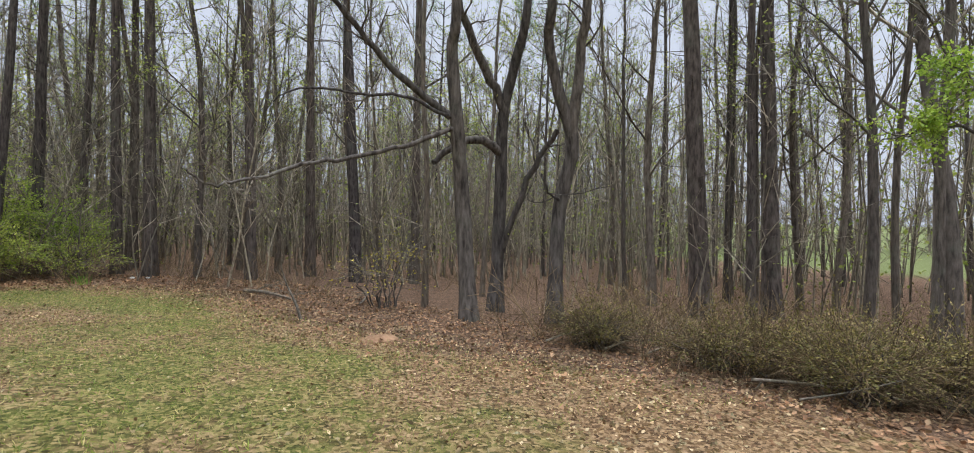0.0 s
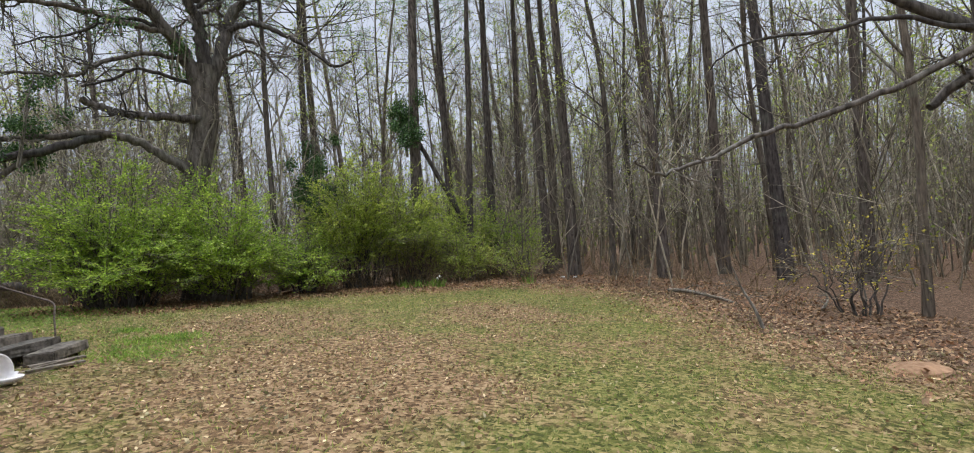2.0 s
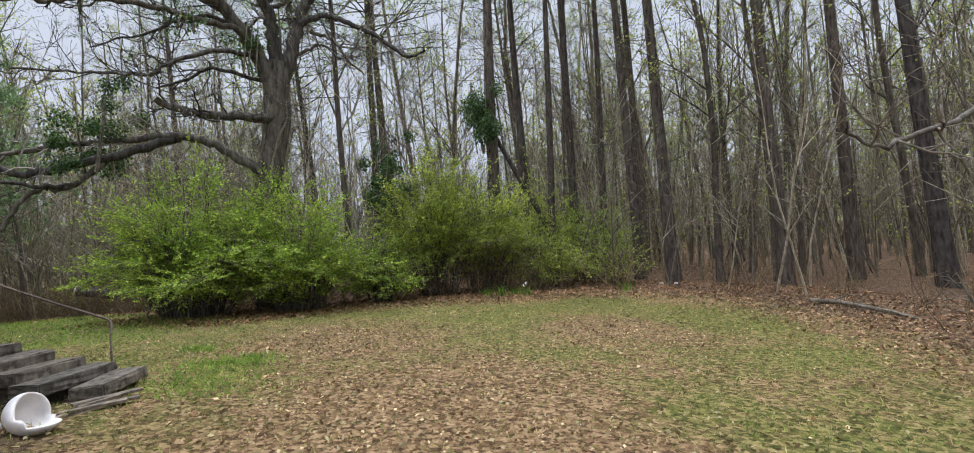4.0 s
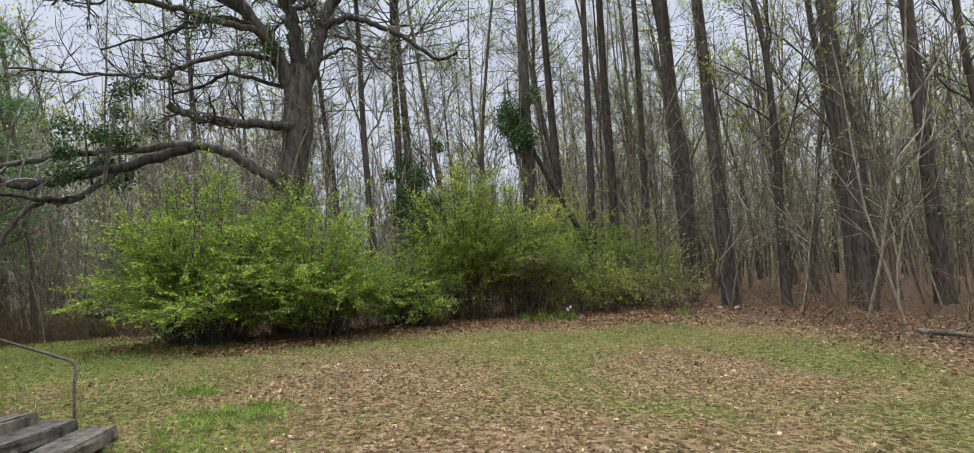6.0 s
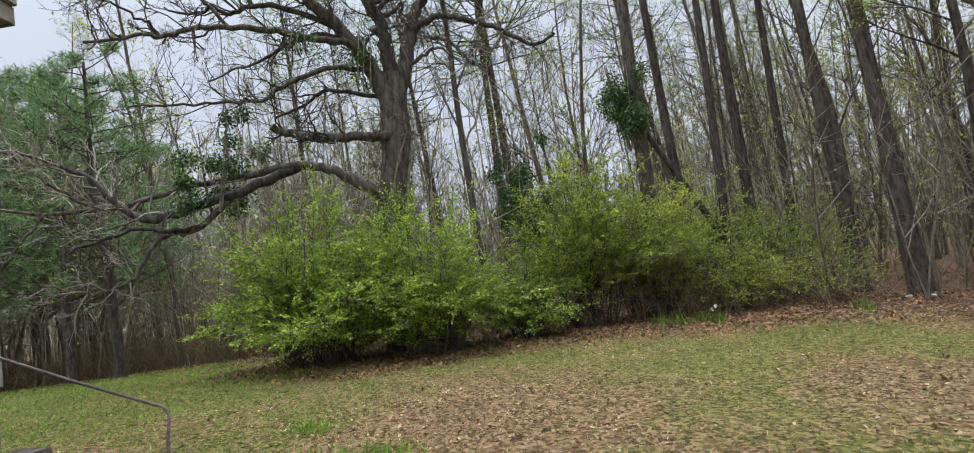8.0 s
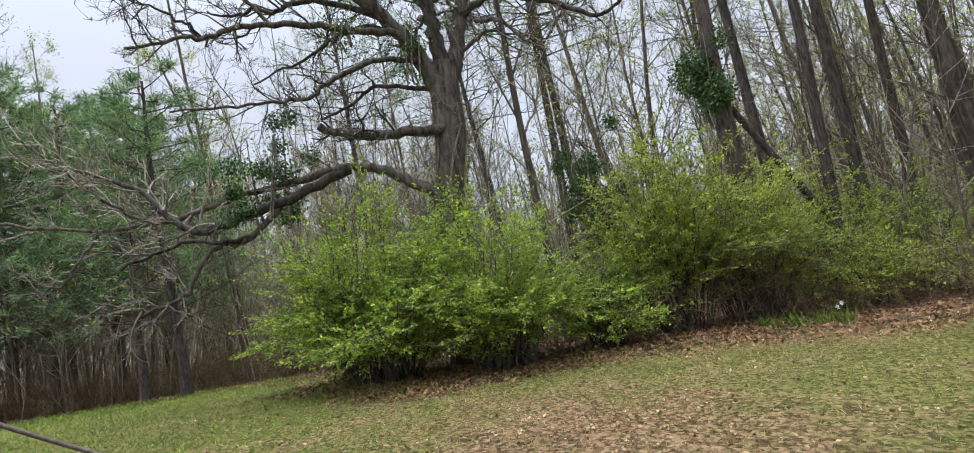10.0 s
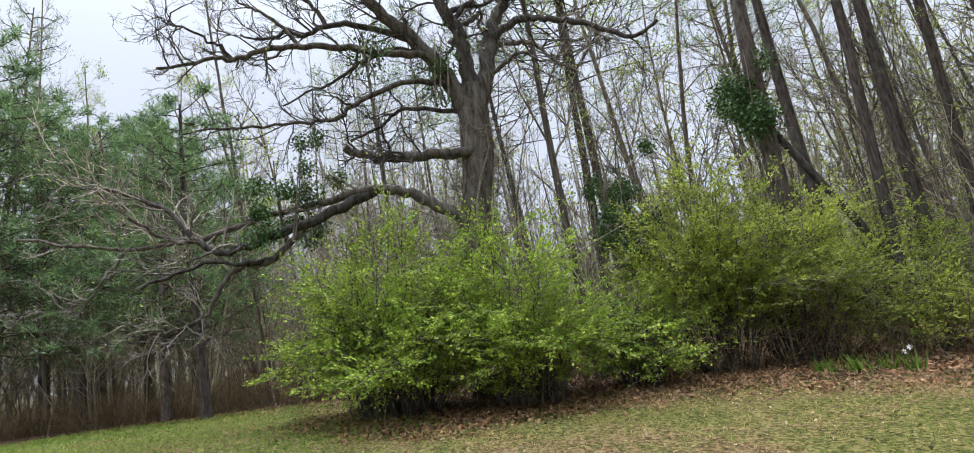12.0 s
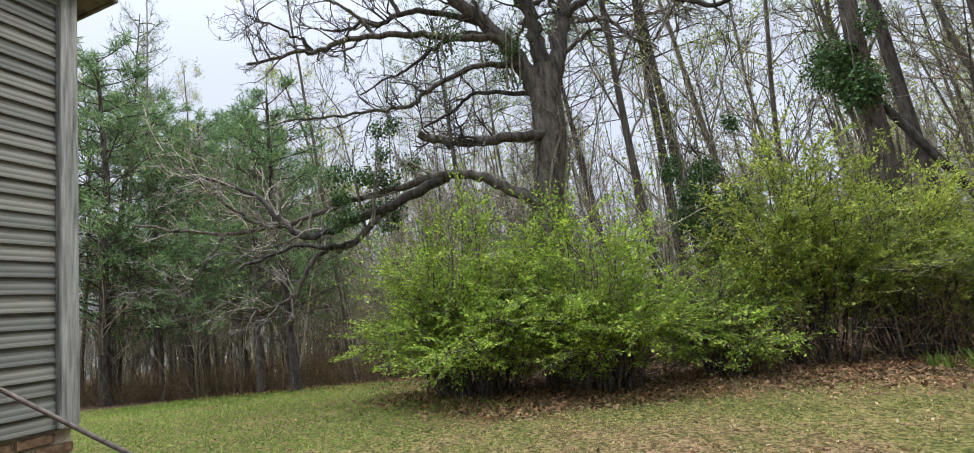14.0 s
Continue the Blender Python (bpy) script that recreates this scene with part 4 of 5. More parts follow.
bush("tangled_bush", "straggly green bush beside a leaning trunk", -6.0, 18.3, 1.8, 1.2, 4.1, 60, OLIVE_LEAF, 4, 1.15, 0.16, bare=0.8)
bush("tangled_bush", "low spreading green bush before the woods", -3.0, 21.8, 1.7, 1.1, 3.0, 36, PRIVET_LEAF, 5, 0.8, 0.4, bare=0.7)
bush("tangled_bush", "tall yellow-green tangle behind a leaning dead trunk", -4.7, 21.0, 1.6, 1.1, 4.0, 46, OLIVE_LEAF, 9, 0.95, 0.35, bare=1.0)
bush("small_bush", "low green shrub at the foot of a leaning trunk", -4.1, 19.0, 1.2, 0.9, 1.7, 24, OLIVE_LEAF, 10, 0.9, 0.3)
bush("small_bush", "light green low bush under the oak", -8.3, 15.5, 1.1, 0.9, 1.8, 22, PRIVET_LEAF, 6, 0.9, 0.25)
bush("small_bush", "young green shrub in the dark undergrowth", -20.5, 16.8, 1.0, 0.9, 2.4, 12, PRIVET_LEAF, 8, 0.4, 0.4)


def ivy_clump(label, x, y, z, rx, ry, rz, n, seed, leaf=0.075):
    rng = np.random.default_rng(seed)
    d = rng.normal(0, 1, (n, 3))
    d /= np.linalg.norm(d, axis=1, keepdims=True)
    hubs = rng.normal(0, 0.55, (16, 3))
    hubs = (hubs - hubs.mean(0)) * (rx, ry, rz)
    sizes = rng.uniform(0.16, 0.42, 16)
    own = rng.choice(16, n, p=sizes / sizes.sum())
    p = hubs[own] + d * (sizes[own] * rng.uniform(0.4, 1.1, n))[:, None] * (rx, ry, rz * 0.8) + rng.normal(0, 0.07, (n, 3))
    g = Geo()
    blades(g, p, d * 0.4 + rng.normal(0, 0.5, (n, 3)) + (0, 0, -0.6), rng.uniform(0.7, 1.3, n) * leaf, rng.uniform(0.6, 0.95, n) * leaf, rng, 0.3)
    ob = new("ivy")
    ob.location = (x, y, z)
    part("foliage", g, IVY_LEAF, ob, "", False)["kind"] = "stuff"
    for k in range(6):
        a = rng.uniform(0, 6.28)
        line = [(math.cos(a + f) * rx * 0.4, math.sin(a + f) * ry * 0.4, rz * (f * 1.9 - 1.0)) for f in (0, 0.25, 0.5, 0.75, 1.0)]
        part("vine", tube_end(smooth_path(line, 3), 0.025, 0.01, 5), TWIG, ob)
    return tagged(ob, label, "ivy")


ivy_clump("dense dark ivy wrapped round a pine trunk", -6.0, 19.35, 5.5, 0.75, 0.65, 1.3, 4600, 1, 0.075)
ivy_clump("dark evergreen ivy hanging on the thicket", -8.66, 17.3, 3.15, 0.8, 0.6, 1.1, 6000, 2, 0.065)
ivy_clump("ivy draped over the low oak limb", -14.0, 12.4, 4.75, 0.9, 0.75, 1.0, 4600, 3, 0.065)
ivy_clump("sparse green ivy climbing the fork of the oak", -11.1, 14.6, 7.2, 0.7, 0.5, 0.8, 900, 5, 0.06)
ivy_clump("thin green ivy on a high oak limb", -12.0, 13.3, 7.6, 0.7, 0.5, 0.4, 500, 6, 0.06)
ivy_clump("ivy collar on a pine trunk in the thicket", -11.2, 22.6, 5.0, 0.55, 0.5, 1.1, 1500, 4)


def wood_wall():
    """The closed grey-brown depth of the woods, far in: upright stems and small branches past counting."""
    rng = np.random.default_rng(51)
    g, lf = Geo(), Geo()
    n = 0
    while n < 2500:
        a, d = rng.uniform(-110, 105), rng.uniform(20, 62)
        x, y = -3 + d * math.sin(radians(a)), 6 + d * math.cos(radians(a))
        if wood_side(x, y)[0] < 6 or (x > 30 and y < 30):
            continue
        h = rng.uniform(3, 11)
        pts = wander(rng, (x, y, float(land(x, y)) - 0.2), (rng.normal(0, 0.08), rng.normal(0, 0.08), 1), h, 3, 0.08, 0.02)
        tube(g, pts, np.linspace(0.05, 0.016, 4) * rng.uniform(0.5, 1.4), 3)
        for c in range(4):
            q = pts[0] + (pts[3] - pts[0]) * rng.uniform(0.15, 0.95)
            tube(g, wander(rng, q, (rng.normal(0, 1), rng.normal(0, 1), 0.7), rng.uniform(0.7, 2.2), 2, 0.2, 0.05), (0.014, 0.01, 0.006), 3)
        m = rng.integers(20, 45) if rng.random() < 0.25 else rng.integers(1, 6)
        p = pts[0] + (pts[3] - pts[0]) * rng.uniform(0.1, 1.0, m)[:, None] + rng.normal(0, 0.7, (m, 3))
        blades(lf, p, rng.normal(0, 1, p.shape), 0.17, 0.11, rng, 0.3)
        n += 1
    tagged(part("wood_depth", g, TWIG), "dense grey-brown depth of thin stems inside the woods", "woods", kind="stuff")
    tagged(part("wood_depth_leaves", lf, SPRING_LEAF, None, "", False), "scattered young green leaves deep in the woods", "foliage", kind="stuff")


wood_wall()


# ---- house corner and steps ----
SIDING, sn, sl, sb = mat("weathered_clapboard", 0.9, 0.1)
grain = noise_node(sn, sl, 6, 6, (0.5, 0.5, 9))
stain = noise_node(sn, sl, 1.1, 4)
sr = ramp(sn, [(0.3, (0.1, 0.103, 0.095)), (0.5, (0.27, 0.275, 0.255)), (0.72, (0.47, 0.475, 0.45))])
sl.new(grain.outputs[0], sr.inputs[0])
stain_r = ramp(sn, [(0.35, (0.6, 0.6, 0.58)), (0.65, (1.1, 1.1, 1.06))])
sl.new(stain.outputs[0], stain_r.inputs[0])
s_col = mix(sn, sl, sr.outputs[0], stain_r.outputs[0], 1.0, "MULTIPLY")
s_oi = sn.new("ShaderNodeObjectInfo")
s_vr = ramp(sn, [(0.0, (0.75, 0.76, 0.76)), (1.0, (1.2, 1.18, 1.1))])
sl.new(s_oi.outputs["Random"], s_vr.inputs[0])
sl.new(mix(sn, sl, s_col, s_vr.outputs[0], 1.0, "MULTIPLY"), sb.inputs["Base Color"])
bump(sn, sl, sb, grain.outputs[0], 0.5, 0.01)
POST, pn, pl, pb = mat("weathered_post", 0.9, 0.1)
p_grain = noise_node(pn, pl, 6, 6, (8, 8, 0.5))
p_r = ramp(pn, [(0.3, (0.13, 0.13, 0.12)), (0.5, (0.28, 0.28, 0.26)), (0.72, (0.45, 0.45, 0.42))])
pl.new(p_grain.outputs[0], p_r.inputs[0])
pl.new(p_r.outputs[0], pb.inputs["Base Color"])
bump(pn, pl, pb, p_grain.outputs[0], 0.5, 0.01)


def speckled(name, dark, light, scale, rough=0.9, depth=0.01):
    m, n, l, b = mat(name, rough, 0.15)
    a = noise_node(n, l, scale, 6)
    c = noise_node(n, l, scale * 0.12, 3)
    r = ramp(n, [(0.3, dark), (0.7, light)])
    l.new(a.outputs[0], r.inputs[0])
    cr = ramp(n, [(0.35, (0.7, 0.7, 0.68)), (0.65, (1.15, 1.13, 1.1))])
    l.new(c.outputs[0], cr.inputs[0])
    oi = n.new("ShaderNodeObjectInfo")
    vr = ramp(n, [(0.0, (0.72, 0.72, 0.74)), (1.0, (1.22, 1.15, 1.1))])
    l.new(oi.outputs["Random"], vr.inputs[0])
    col = mix(n, l, mix(n, l, r.outputs[0], cr.outputs[0], 1.0, "MULTIPLY"), vr.outputs[0], 1.0, "MULTIPLY")
    l.new(col, b.inputs["Base Color"])
    bump(n, l, b, a.outputs[0], 0.6, depth)
    return m


BRICK = speckled("old_brick", (0.12, 0.075, 0.048), (0.32, 0.22, 0.15), 30)
# darker than the foundation brick, for the pier
DARK_BRICK = speckled("dark_pier_brick", (0.045, 0.036, 0.028), (0.13, 0.1, 0.078), 30)
MORTAR = speckled("lime_mortar", (0.3, 0.27, 0.23), (0.5, 0.46, 0.4), 40)
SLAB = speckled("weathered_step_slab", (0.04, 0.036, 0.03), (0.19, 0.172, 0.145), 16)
# same hue as the slabs, darker; for risers and the pier's joints
RISER = speckled("dark_riser_and_joint", (0.03, 0.026, 0.02), (0.12, 0.1, 0.08), 14)
WHITE = speckled("dirty_white_plastic", (0.5, 0.51, 0.53), (0.75, 0.76, 0.78), 6, 0.45, 0.001)
IRON = speckled("rusty_pipe", (0.09, 0.065, 0.05), (0.24, 0.2, 0.17), 30, 0.6, 0.002)
TIMBER = speckled("grey_timber", (0.1, 0.085, 0.065), (0.28, 0.24, 0.19), 14)
CONCRETE = speckled("pale_concrete", (0.3, 0.28, 0.25), (0.5, 0.47, 0.42), 20)
CREAM = speckled("faded_cream_clapboard", (0.24, 0.22, 0.185), (0.46, 0.43, 0.375), 12)
ROOFING = speckled("roof_board", (0.16, 0.145, 0.125), (0.32, 0.3, 0.27), 10)
CLAY = speckled("bare_red_clay", (0.15, 0.09, 0.052), (0.3, 0.195, 0.12), 9, 0.95, 0.02)
BLOOM = mat("white_bloom", 0.6)[0]
BLOOM.node_tree.nodes["Principled BSDF"].inputs["Base Color"].default_value = (0.8, 0.8, 0.76, 1)
YELLOW = leaf_mat("yellow_leaf", [(0, (0.45, 0.36, 0.03)), (1, (0.55, 0.5, 0.12))], 0.5, 0.3)

WN, WD = Vector((0.889, 0.458, 0)), Vector((-0.458, 0.889, 0))
WALL = Matrix(((WD.x, WN.x, 0, -8.8), (WD.y, WN.y, 0, 6.74), (0, 0, 1, 0), (0, 0, 0, 1)))
# in WALL's own axes x runs along the wall (the corner at 0, the rest below it), y points out of it, z up


def house():
    rng = random.Random(4)
    root = new("house")
    root.matrix_world = WALL
    low, top, long = 1.19, 4.3, 6.2
    bm_part("wall_core", box_bm(long - 0.02, 0.14, top - low, 0, pose(-long / 2 - 0.01, -0.085, (top + low) / 2)), TIMBER, root)
    bm_part("wall_core", box_bm(0.14, 4.5, top - low, 0, pose(-0.09, -2.41, (top + low) / 2)), TIMBER, root)
    bm_part("wall_core", box_bm(long - 0.3, 0.14, top - 0.2, 0, pose(-long / 2 - 0.1, -4.6, top / 2 + 0.1)), TIMBER, root)
    bm_part("wall_core", box_bm(0.14, 4.3, top - 0.2, 0, pose(-long + 0.08, -2.38, top / 2 + 0.1)), TIMBER, root)
    bm_part("corner_post", box_bm(0.115, 0.1, top - low + 0.02, 0.006, pose(-0.05, 0.0, (top + low) / 2)), POST, root, "grey weathered corner board")
    bm = box_bm(1, 0.016, 0.118, 0.003)
    board = bpy.data.meshes.new("clapboard")
    bm.to_mesh(board)
    bm.free()
    board.materials.append(SIDING)
    z = low + 0.05
    while z < top - 0.02:
        ob = part("clapboard", board, None, root)
        ob.matrix_local = pose(-long / 2 - 0.11 + rng.uniform(-0.004, 0.004), 0.006 + rng.uniform(-0.002, 0.002), z, 9 + rng.uniform(-1, 1), rng.uniform(-0.12, 0.12), 0) @ Matrix.Diagonal((long, 1, 1, 1))
        z += 0.105 + rng.uniform(-0.003, 0.003)
    # eaves
    bm_part("soffit", box_bm(long + 0.2, 0.26, 0.03, 0.004, pose(-long / 2 + 0.1, 0.01, top + 0.0)), ROOFING, root)
    bm_part("fascia", box_bm(long + 0.2, 0.03, 0.17, 0.004, pose(-long / 2 + 0.1, 0.156, top + 0.06)), ROOFING, root)
    bm_part("fascia", box_bm(0.03, 4.8, 0.17, 0.004, pose(0.216, -2.24, top + 0.06)), ROOFING, root)
    bm_part("soffit", box_bm(0.2, 4.4, 0.03, 0.004, pose(0.1, -2.33, top + 0.004)), ROOFING, root)
    bm_part("roof", box_bm(long + 0.26, 4.9, 0.1, 0.01, pose(-long / 2 + 0.1, -2.25, top + 0.2)), ROOFING, root)
    tagged(root, "old wooden house corner with grey weathered clapboards on brick", "house")
    return root


HOUSE = house()


def brick_base():
    rng = random.Random(8)
    base = tagged(new("foundation_wall"), kind="structure", label="old red brick foundation under grey clapboards", category="wall")
    base.matrix_world = WALL
    bm_part("mortar", box_bm(6.1, 0.16, 1.1, 0, pose(-3.06, -0.095, 0.65)), MORTAR, base)
    bm_part("mortar", box_bm(0.16, 4.4, 1.1, 0, pose(-0.095, -2.4, 0.65)), MORTAR, base)
    bm = box_bm(0.205, 0.09, 0.06, 0.006)
    one = bpy.data.meshes.new("brick")
    bm.to_mesh(one)
    bm.free()
    one.materials.append(BRICK)
    for row in range(14):
        for col in range(12):
            ob = part("brick", one, None, base)
            ob.matrix_local = pose(-0.105 - col * 0.217 - (row % 2) * 0.1 + rng.uniform(-0.004, 0.004), -0.044 + rng.uniform(-0.004, 0.004), 0.18 + row * 0.0735, 0, 0, rng.uniform(-0.8, 0.8))


brick_base()


def wing_wall():
    """The boarded end of the porch on its brick pier."""
    rng = random.Random(5)
    root = new("porch_end_wall")
    k = Matrix.Translation((-7.06, 5.86, 0)) @ Matrix(((WD.x, WN.x, 0, 0), (WD.y, WN.y, 0, 0), (0, 0, 1, 0), (0, 0, 0, 1)))
    root.matrix_world = k
    low, top = 1.14, 4.0
    bm_part("core", box_bm(0.1, 1.2, top - low, 0, pose(-0.06, -0.63, (low + top) / 2)), TIMBER, root)
    z = low + 0.05
    while z < top:
        bm_part("clapboard", box_bm(0.016, 1.25, 0.118, 0.003, pose(-0.12, -0.62, z, 0, 9 + rng.uniform(-1, 1), 0)), CREAM, root)
        bm_part("clapboard", box_bm(0.13, 0.016, 0.118, 0.003, pose(-0.06, 0.0, z, 9, 0, 0)), CREAM, root)
        z += 0.105
    tagged(root, "faded cream clapboard porch end wall raised on a pier", "wall")
    pier = tagged(new("brick_pier"), "dark brick pier under the porch end wall", "pier")
    pier.matrix_world = k
    bm = box_bm(0.19, 0.19, 0.062, 0.006)
    one = bpy.data.meshes.new("brick")
    bm.to_mesh(one)
    bm.free()
    one.materials.append(DARK_BRICK)
    for row in range(13):
        for sx in (0, 1):
            part("brick", one, None, pier).matrix_local = pose(-0.02 - 0.2 * sx, -0.12 + rng.uniform(-0.006, 0.006), 0.19 + row * 0.0725, 0, 0, rng.uniform(-2, 2))
    bm_part("mortar", box_bm(0.36, 0.16, 0.98, 0, pose(-0.12, -0.12, 0.64)), RISER, pier)
    # white sheeting that hangs past the end of the wall
    g = Geo()
    u, w = np.meshgrid(np.linspace(0, 1, 7), np.linspace(0, 1, 13))
    wide = 0.30 * (0.25 + 0.75 * np.sin(np.clip(1.15 - w, 0, 1) * 1.5))
    x = 0.03 + u * wide
    y = -0.04 - 0.05 * np.sin(u * 3.0 + w * 2)
    z = 2.02 + 1.12 * w - 0.02 * u
    i = np.arange(12)[:, None] * 7 + np.arange(6)[None]
    f = np.stack([i, i + 1, i + 8, i + 7], -1).reshape(-1, 4)
    v = np.stack([x, y, z], -1).reshape(-1, 3)
    g.add(v, f)
    g.add(v + (0, -0.006, 0), f[:, ::-1])
    sheet = part("plastic_sheet", g, WHITE)
    sheet.matrix_world = k
    tagged(sheet, "curved white plastic sheet hanging beside cream clapboards", "sheet")
    post = new("porch_post")
    post.location = (-6.26, 5.14, float(land(-6.26, 5.14)))
    bm_part("post", box_bm(0.09, 0.09, 0.86, 0.008, pose(0, 0, 0.45, 0, 0, 20)), TIMBER, post)
    bm_part("footing", box_bm(0.3, 0.26, 0.08, 0.015, pose(0, 0, 0.01, 0, 0, 30)), SLAB, post, "weathered stone footing")
    tagged(post, "grey timber porch post on a stone footing", "post")


wing_wall()


def steps():
    rng = random.Random(12)
    root = tagged(new("entrance_steps"), "flight of uneven weathered slab steps beside the house", "steps")
    root.location = (-6.6, 6.6, 0)
    spots = [((-6.34, 6.38), (-6.58, 7.02), 0.42), ((-6.72, 6.12), (-6.86, 6.93), 0.5), ((-7.0, 6.12), (-7.12, 6.82), 0.59), ((-7.3, 6.02), (-7.44, 6.76), 0.68), ((-7.62, 5.95), (-7.76, 6.68), 0.79)]
    for (ax, ay), (bx, by), z in spots:
        a, b = Vector((ax, ay, 0)), Vector((bx, by, 0))
        d = (b - a).normalized()
        n = Vector((d.y, -d.x, 0))
        c = (a + b) / 2 - n * 0.15 - Vector((-6.6, 6.6, 0))
        yaw = math.degrees(math.atan2(d.y, d.x))
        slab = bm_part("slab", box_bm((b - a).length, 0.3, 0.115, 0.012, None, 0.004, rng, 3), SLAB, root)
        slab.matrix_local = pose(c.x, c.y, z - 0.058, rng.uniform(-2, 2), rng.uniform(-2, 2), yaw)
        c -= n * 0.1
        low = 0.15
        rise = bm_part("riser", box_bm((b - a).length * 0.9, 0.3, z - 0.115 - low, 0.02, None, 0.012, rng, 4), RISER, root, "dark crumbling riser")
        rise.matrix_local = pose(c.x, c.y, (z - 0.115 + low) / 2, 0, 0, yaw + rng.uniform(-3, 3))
    rail = tube_end(smooth_path([(-7.05, 7.02, 0.45), (-7.07, 7.04, 0.7), (-7.1, 7.07, 0.88), (-7.2, 6.98, 0.97), (-7.5, 6.73, 1.18), (-7.89, 6.4, 1.47), (-8.45, 5.95, 1.86)], 6), 0.011, 0.011, 8)
    ob = part("handrail", rail, IRON)
    return tagged(ob, "thin bent rusty pipe handrail beside the slab steps", "handrail")


steps()


def jug():
    """A white moulded scoop lying on its side, open to one side."""
    bm = bmesh.new()
    bmesh.ops.create_uvsphere(bm, u_segments=28, v_segments=18, radius=1)
    gone = []
    for v in bm.verts:
        x, y, z = v.co
        lip = 1.35 if x > 0 and z < -0.1 else 1.0
        v.co = Vector((x * 0.17 * lip * (1 - 0.2 * z), y * 0.15, z * 0.16 - 0.03 * x))
        facing = 0.95 * x + 0.15 * y + 0.25 * z
        if facing > 0.3 and z > -0.5:
            gone.append(v)
    bmesh.ops.delete(bm, geom=gone, context="VERTS")
    for f in bm.faces:
        f.smooth = True
    ob = bm_part("plastic_scoop", bm, WHITE)
    sol = ob.modifiers.new("thickness", "SOLIDIFY")
    sol.thickness = 0.016
    ob.matrix_world = pose(-6.2, 5.72, float(land(-6.2, 5.72)) + 0.13, 0, -8, 5)
    tagged(ob, "white moulded plastic scoop lying open on the leaves", "scoop")
    z = float(land(-6.3, 5.5))
    pipe = part("drain_pipe", tube_end([(-6.34, 5.62, z + 0.06), (-6.42, 5.5, z + 0.05), (-6.75, 5.05, z + 0.05), (-7.0, 4.7, z + 0.05)], 0.022, 0.022, 10), WHITE)
    tagged(pipe, "white plastic drain pipe lying on the ground", "pipe")
    rng = random.Random(3)
    for k in range(5):
        ob = bm_part("loose_board", box_bm(rng.uniform(0.35, 0.6), 0.07, 0.025, 0.004, None, 0.003, rng), TIMBER)
        x, y = -6.22 + rng.uniform(-0.12, 0.1), 6.15 + k * 0.06
        ob.matrix_world = pose(x, y, float(land(x, y)) + 0.02 + 0.012 * k, 0, rng.uniform(-4, 4), 60 + rng.uniform(-25, 25))
        tagged(ob, "short weathered board lying by the steps", "board", "boards by the steps")


jug()


# ---- fallen wood, flowers and small growth ----
def dead_branch(name, label, line, ra, rb, twigs, seed, twig=0.4):
    rng = np.random.default_rng(seed)
    root = new(name)
    x, y = line[0][:2]
    base = np.array([x, y, float(land(x, y))])
    root.location = base
    pts = np.array([(a, b, float(land(a, b)) + c) for a, b, c in line]) - base
    path = smooth_path(pts, 4)
    part("stem", tube_end(path, ra, rb, 6), TWIG, root)
    for k in range(twigs):
        g, tips = Geo(), []
        i = rng.integers(1, len(path) - 1)
        grow(rng, g, tips, path[i], rng.normal(0, 1, 3) * (1, 1, 0.4) + (0, 0, 0.5), twig * rng.uniform(0.5, 1.3), rb * 0.9, 0, [(3, 0.6, 0.6, 0.2, 0, 4), (0, 0, 0, 0.2, 0, 3)])
        part("twig", g, TWIG, root)
    return tagged(root, label, "branch")


dead_branch("dead_sapling", "small dead sapling leaning at the lawn edge", [(2.2, 9.72, 0.0), (2.12, 9.8, 0.3), (2.0, 9.95, 0.62), (1.9, 10.0, 0.95)], 0.03, 0.008, 6, 1)
dead_branch("fallen_branch", "long fallen branch lying at the lawn edge", [(1.9, 15.0, 0.04), (2.2, 14.2, 0.1), (2.6, 13.2, 0.06), (2.75, 12.6, 0.03)], 0.05, 0.025, 3, 2)
dead_branch("fallen_branch", "bent stick on rusty leaf litter", [(4.1, 12.0, 0.02), (4.4, 12.4, 0.16), (4.5, 12.7, 0.3)], 0.03, 0.012, 3, 3)
for k, (x, y) in enumerate([(5.9, 6.3), (6.2, 5.9), (5.6, 6.7), (6.6, 5.4)]):
    dead_branch("brush_branch", "grey dead branch in a low brush pile", [(x, y, 0.05), (x + 0.4, y - 0.3, 0.25), (x + 0.9, y - 0.5, 0.2), (x + 1.4, y - 0.9, 0.12)], 0.02, 0.006, 9, 10 + k, 0.6)
dead_branch("fallen_branch", "pale broken stick beside the bramble", [(6.3, 2.9, 0.03), (6.6, 2.5, 0.2), (6.9, 2.1, 0.42)], 0.014, 0.006, 2, 20)


dead_branch("fallen_branch", "straight grey branch lying along the bramble", [(6.35, 3.5, 0.12), (6.7, 3.1, 0.15), (7.1, 2.6, 0.16), (7.4, 2.2, 0.12)], 0.022, 0.012, 2, 23)


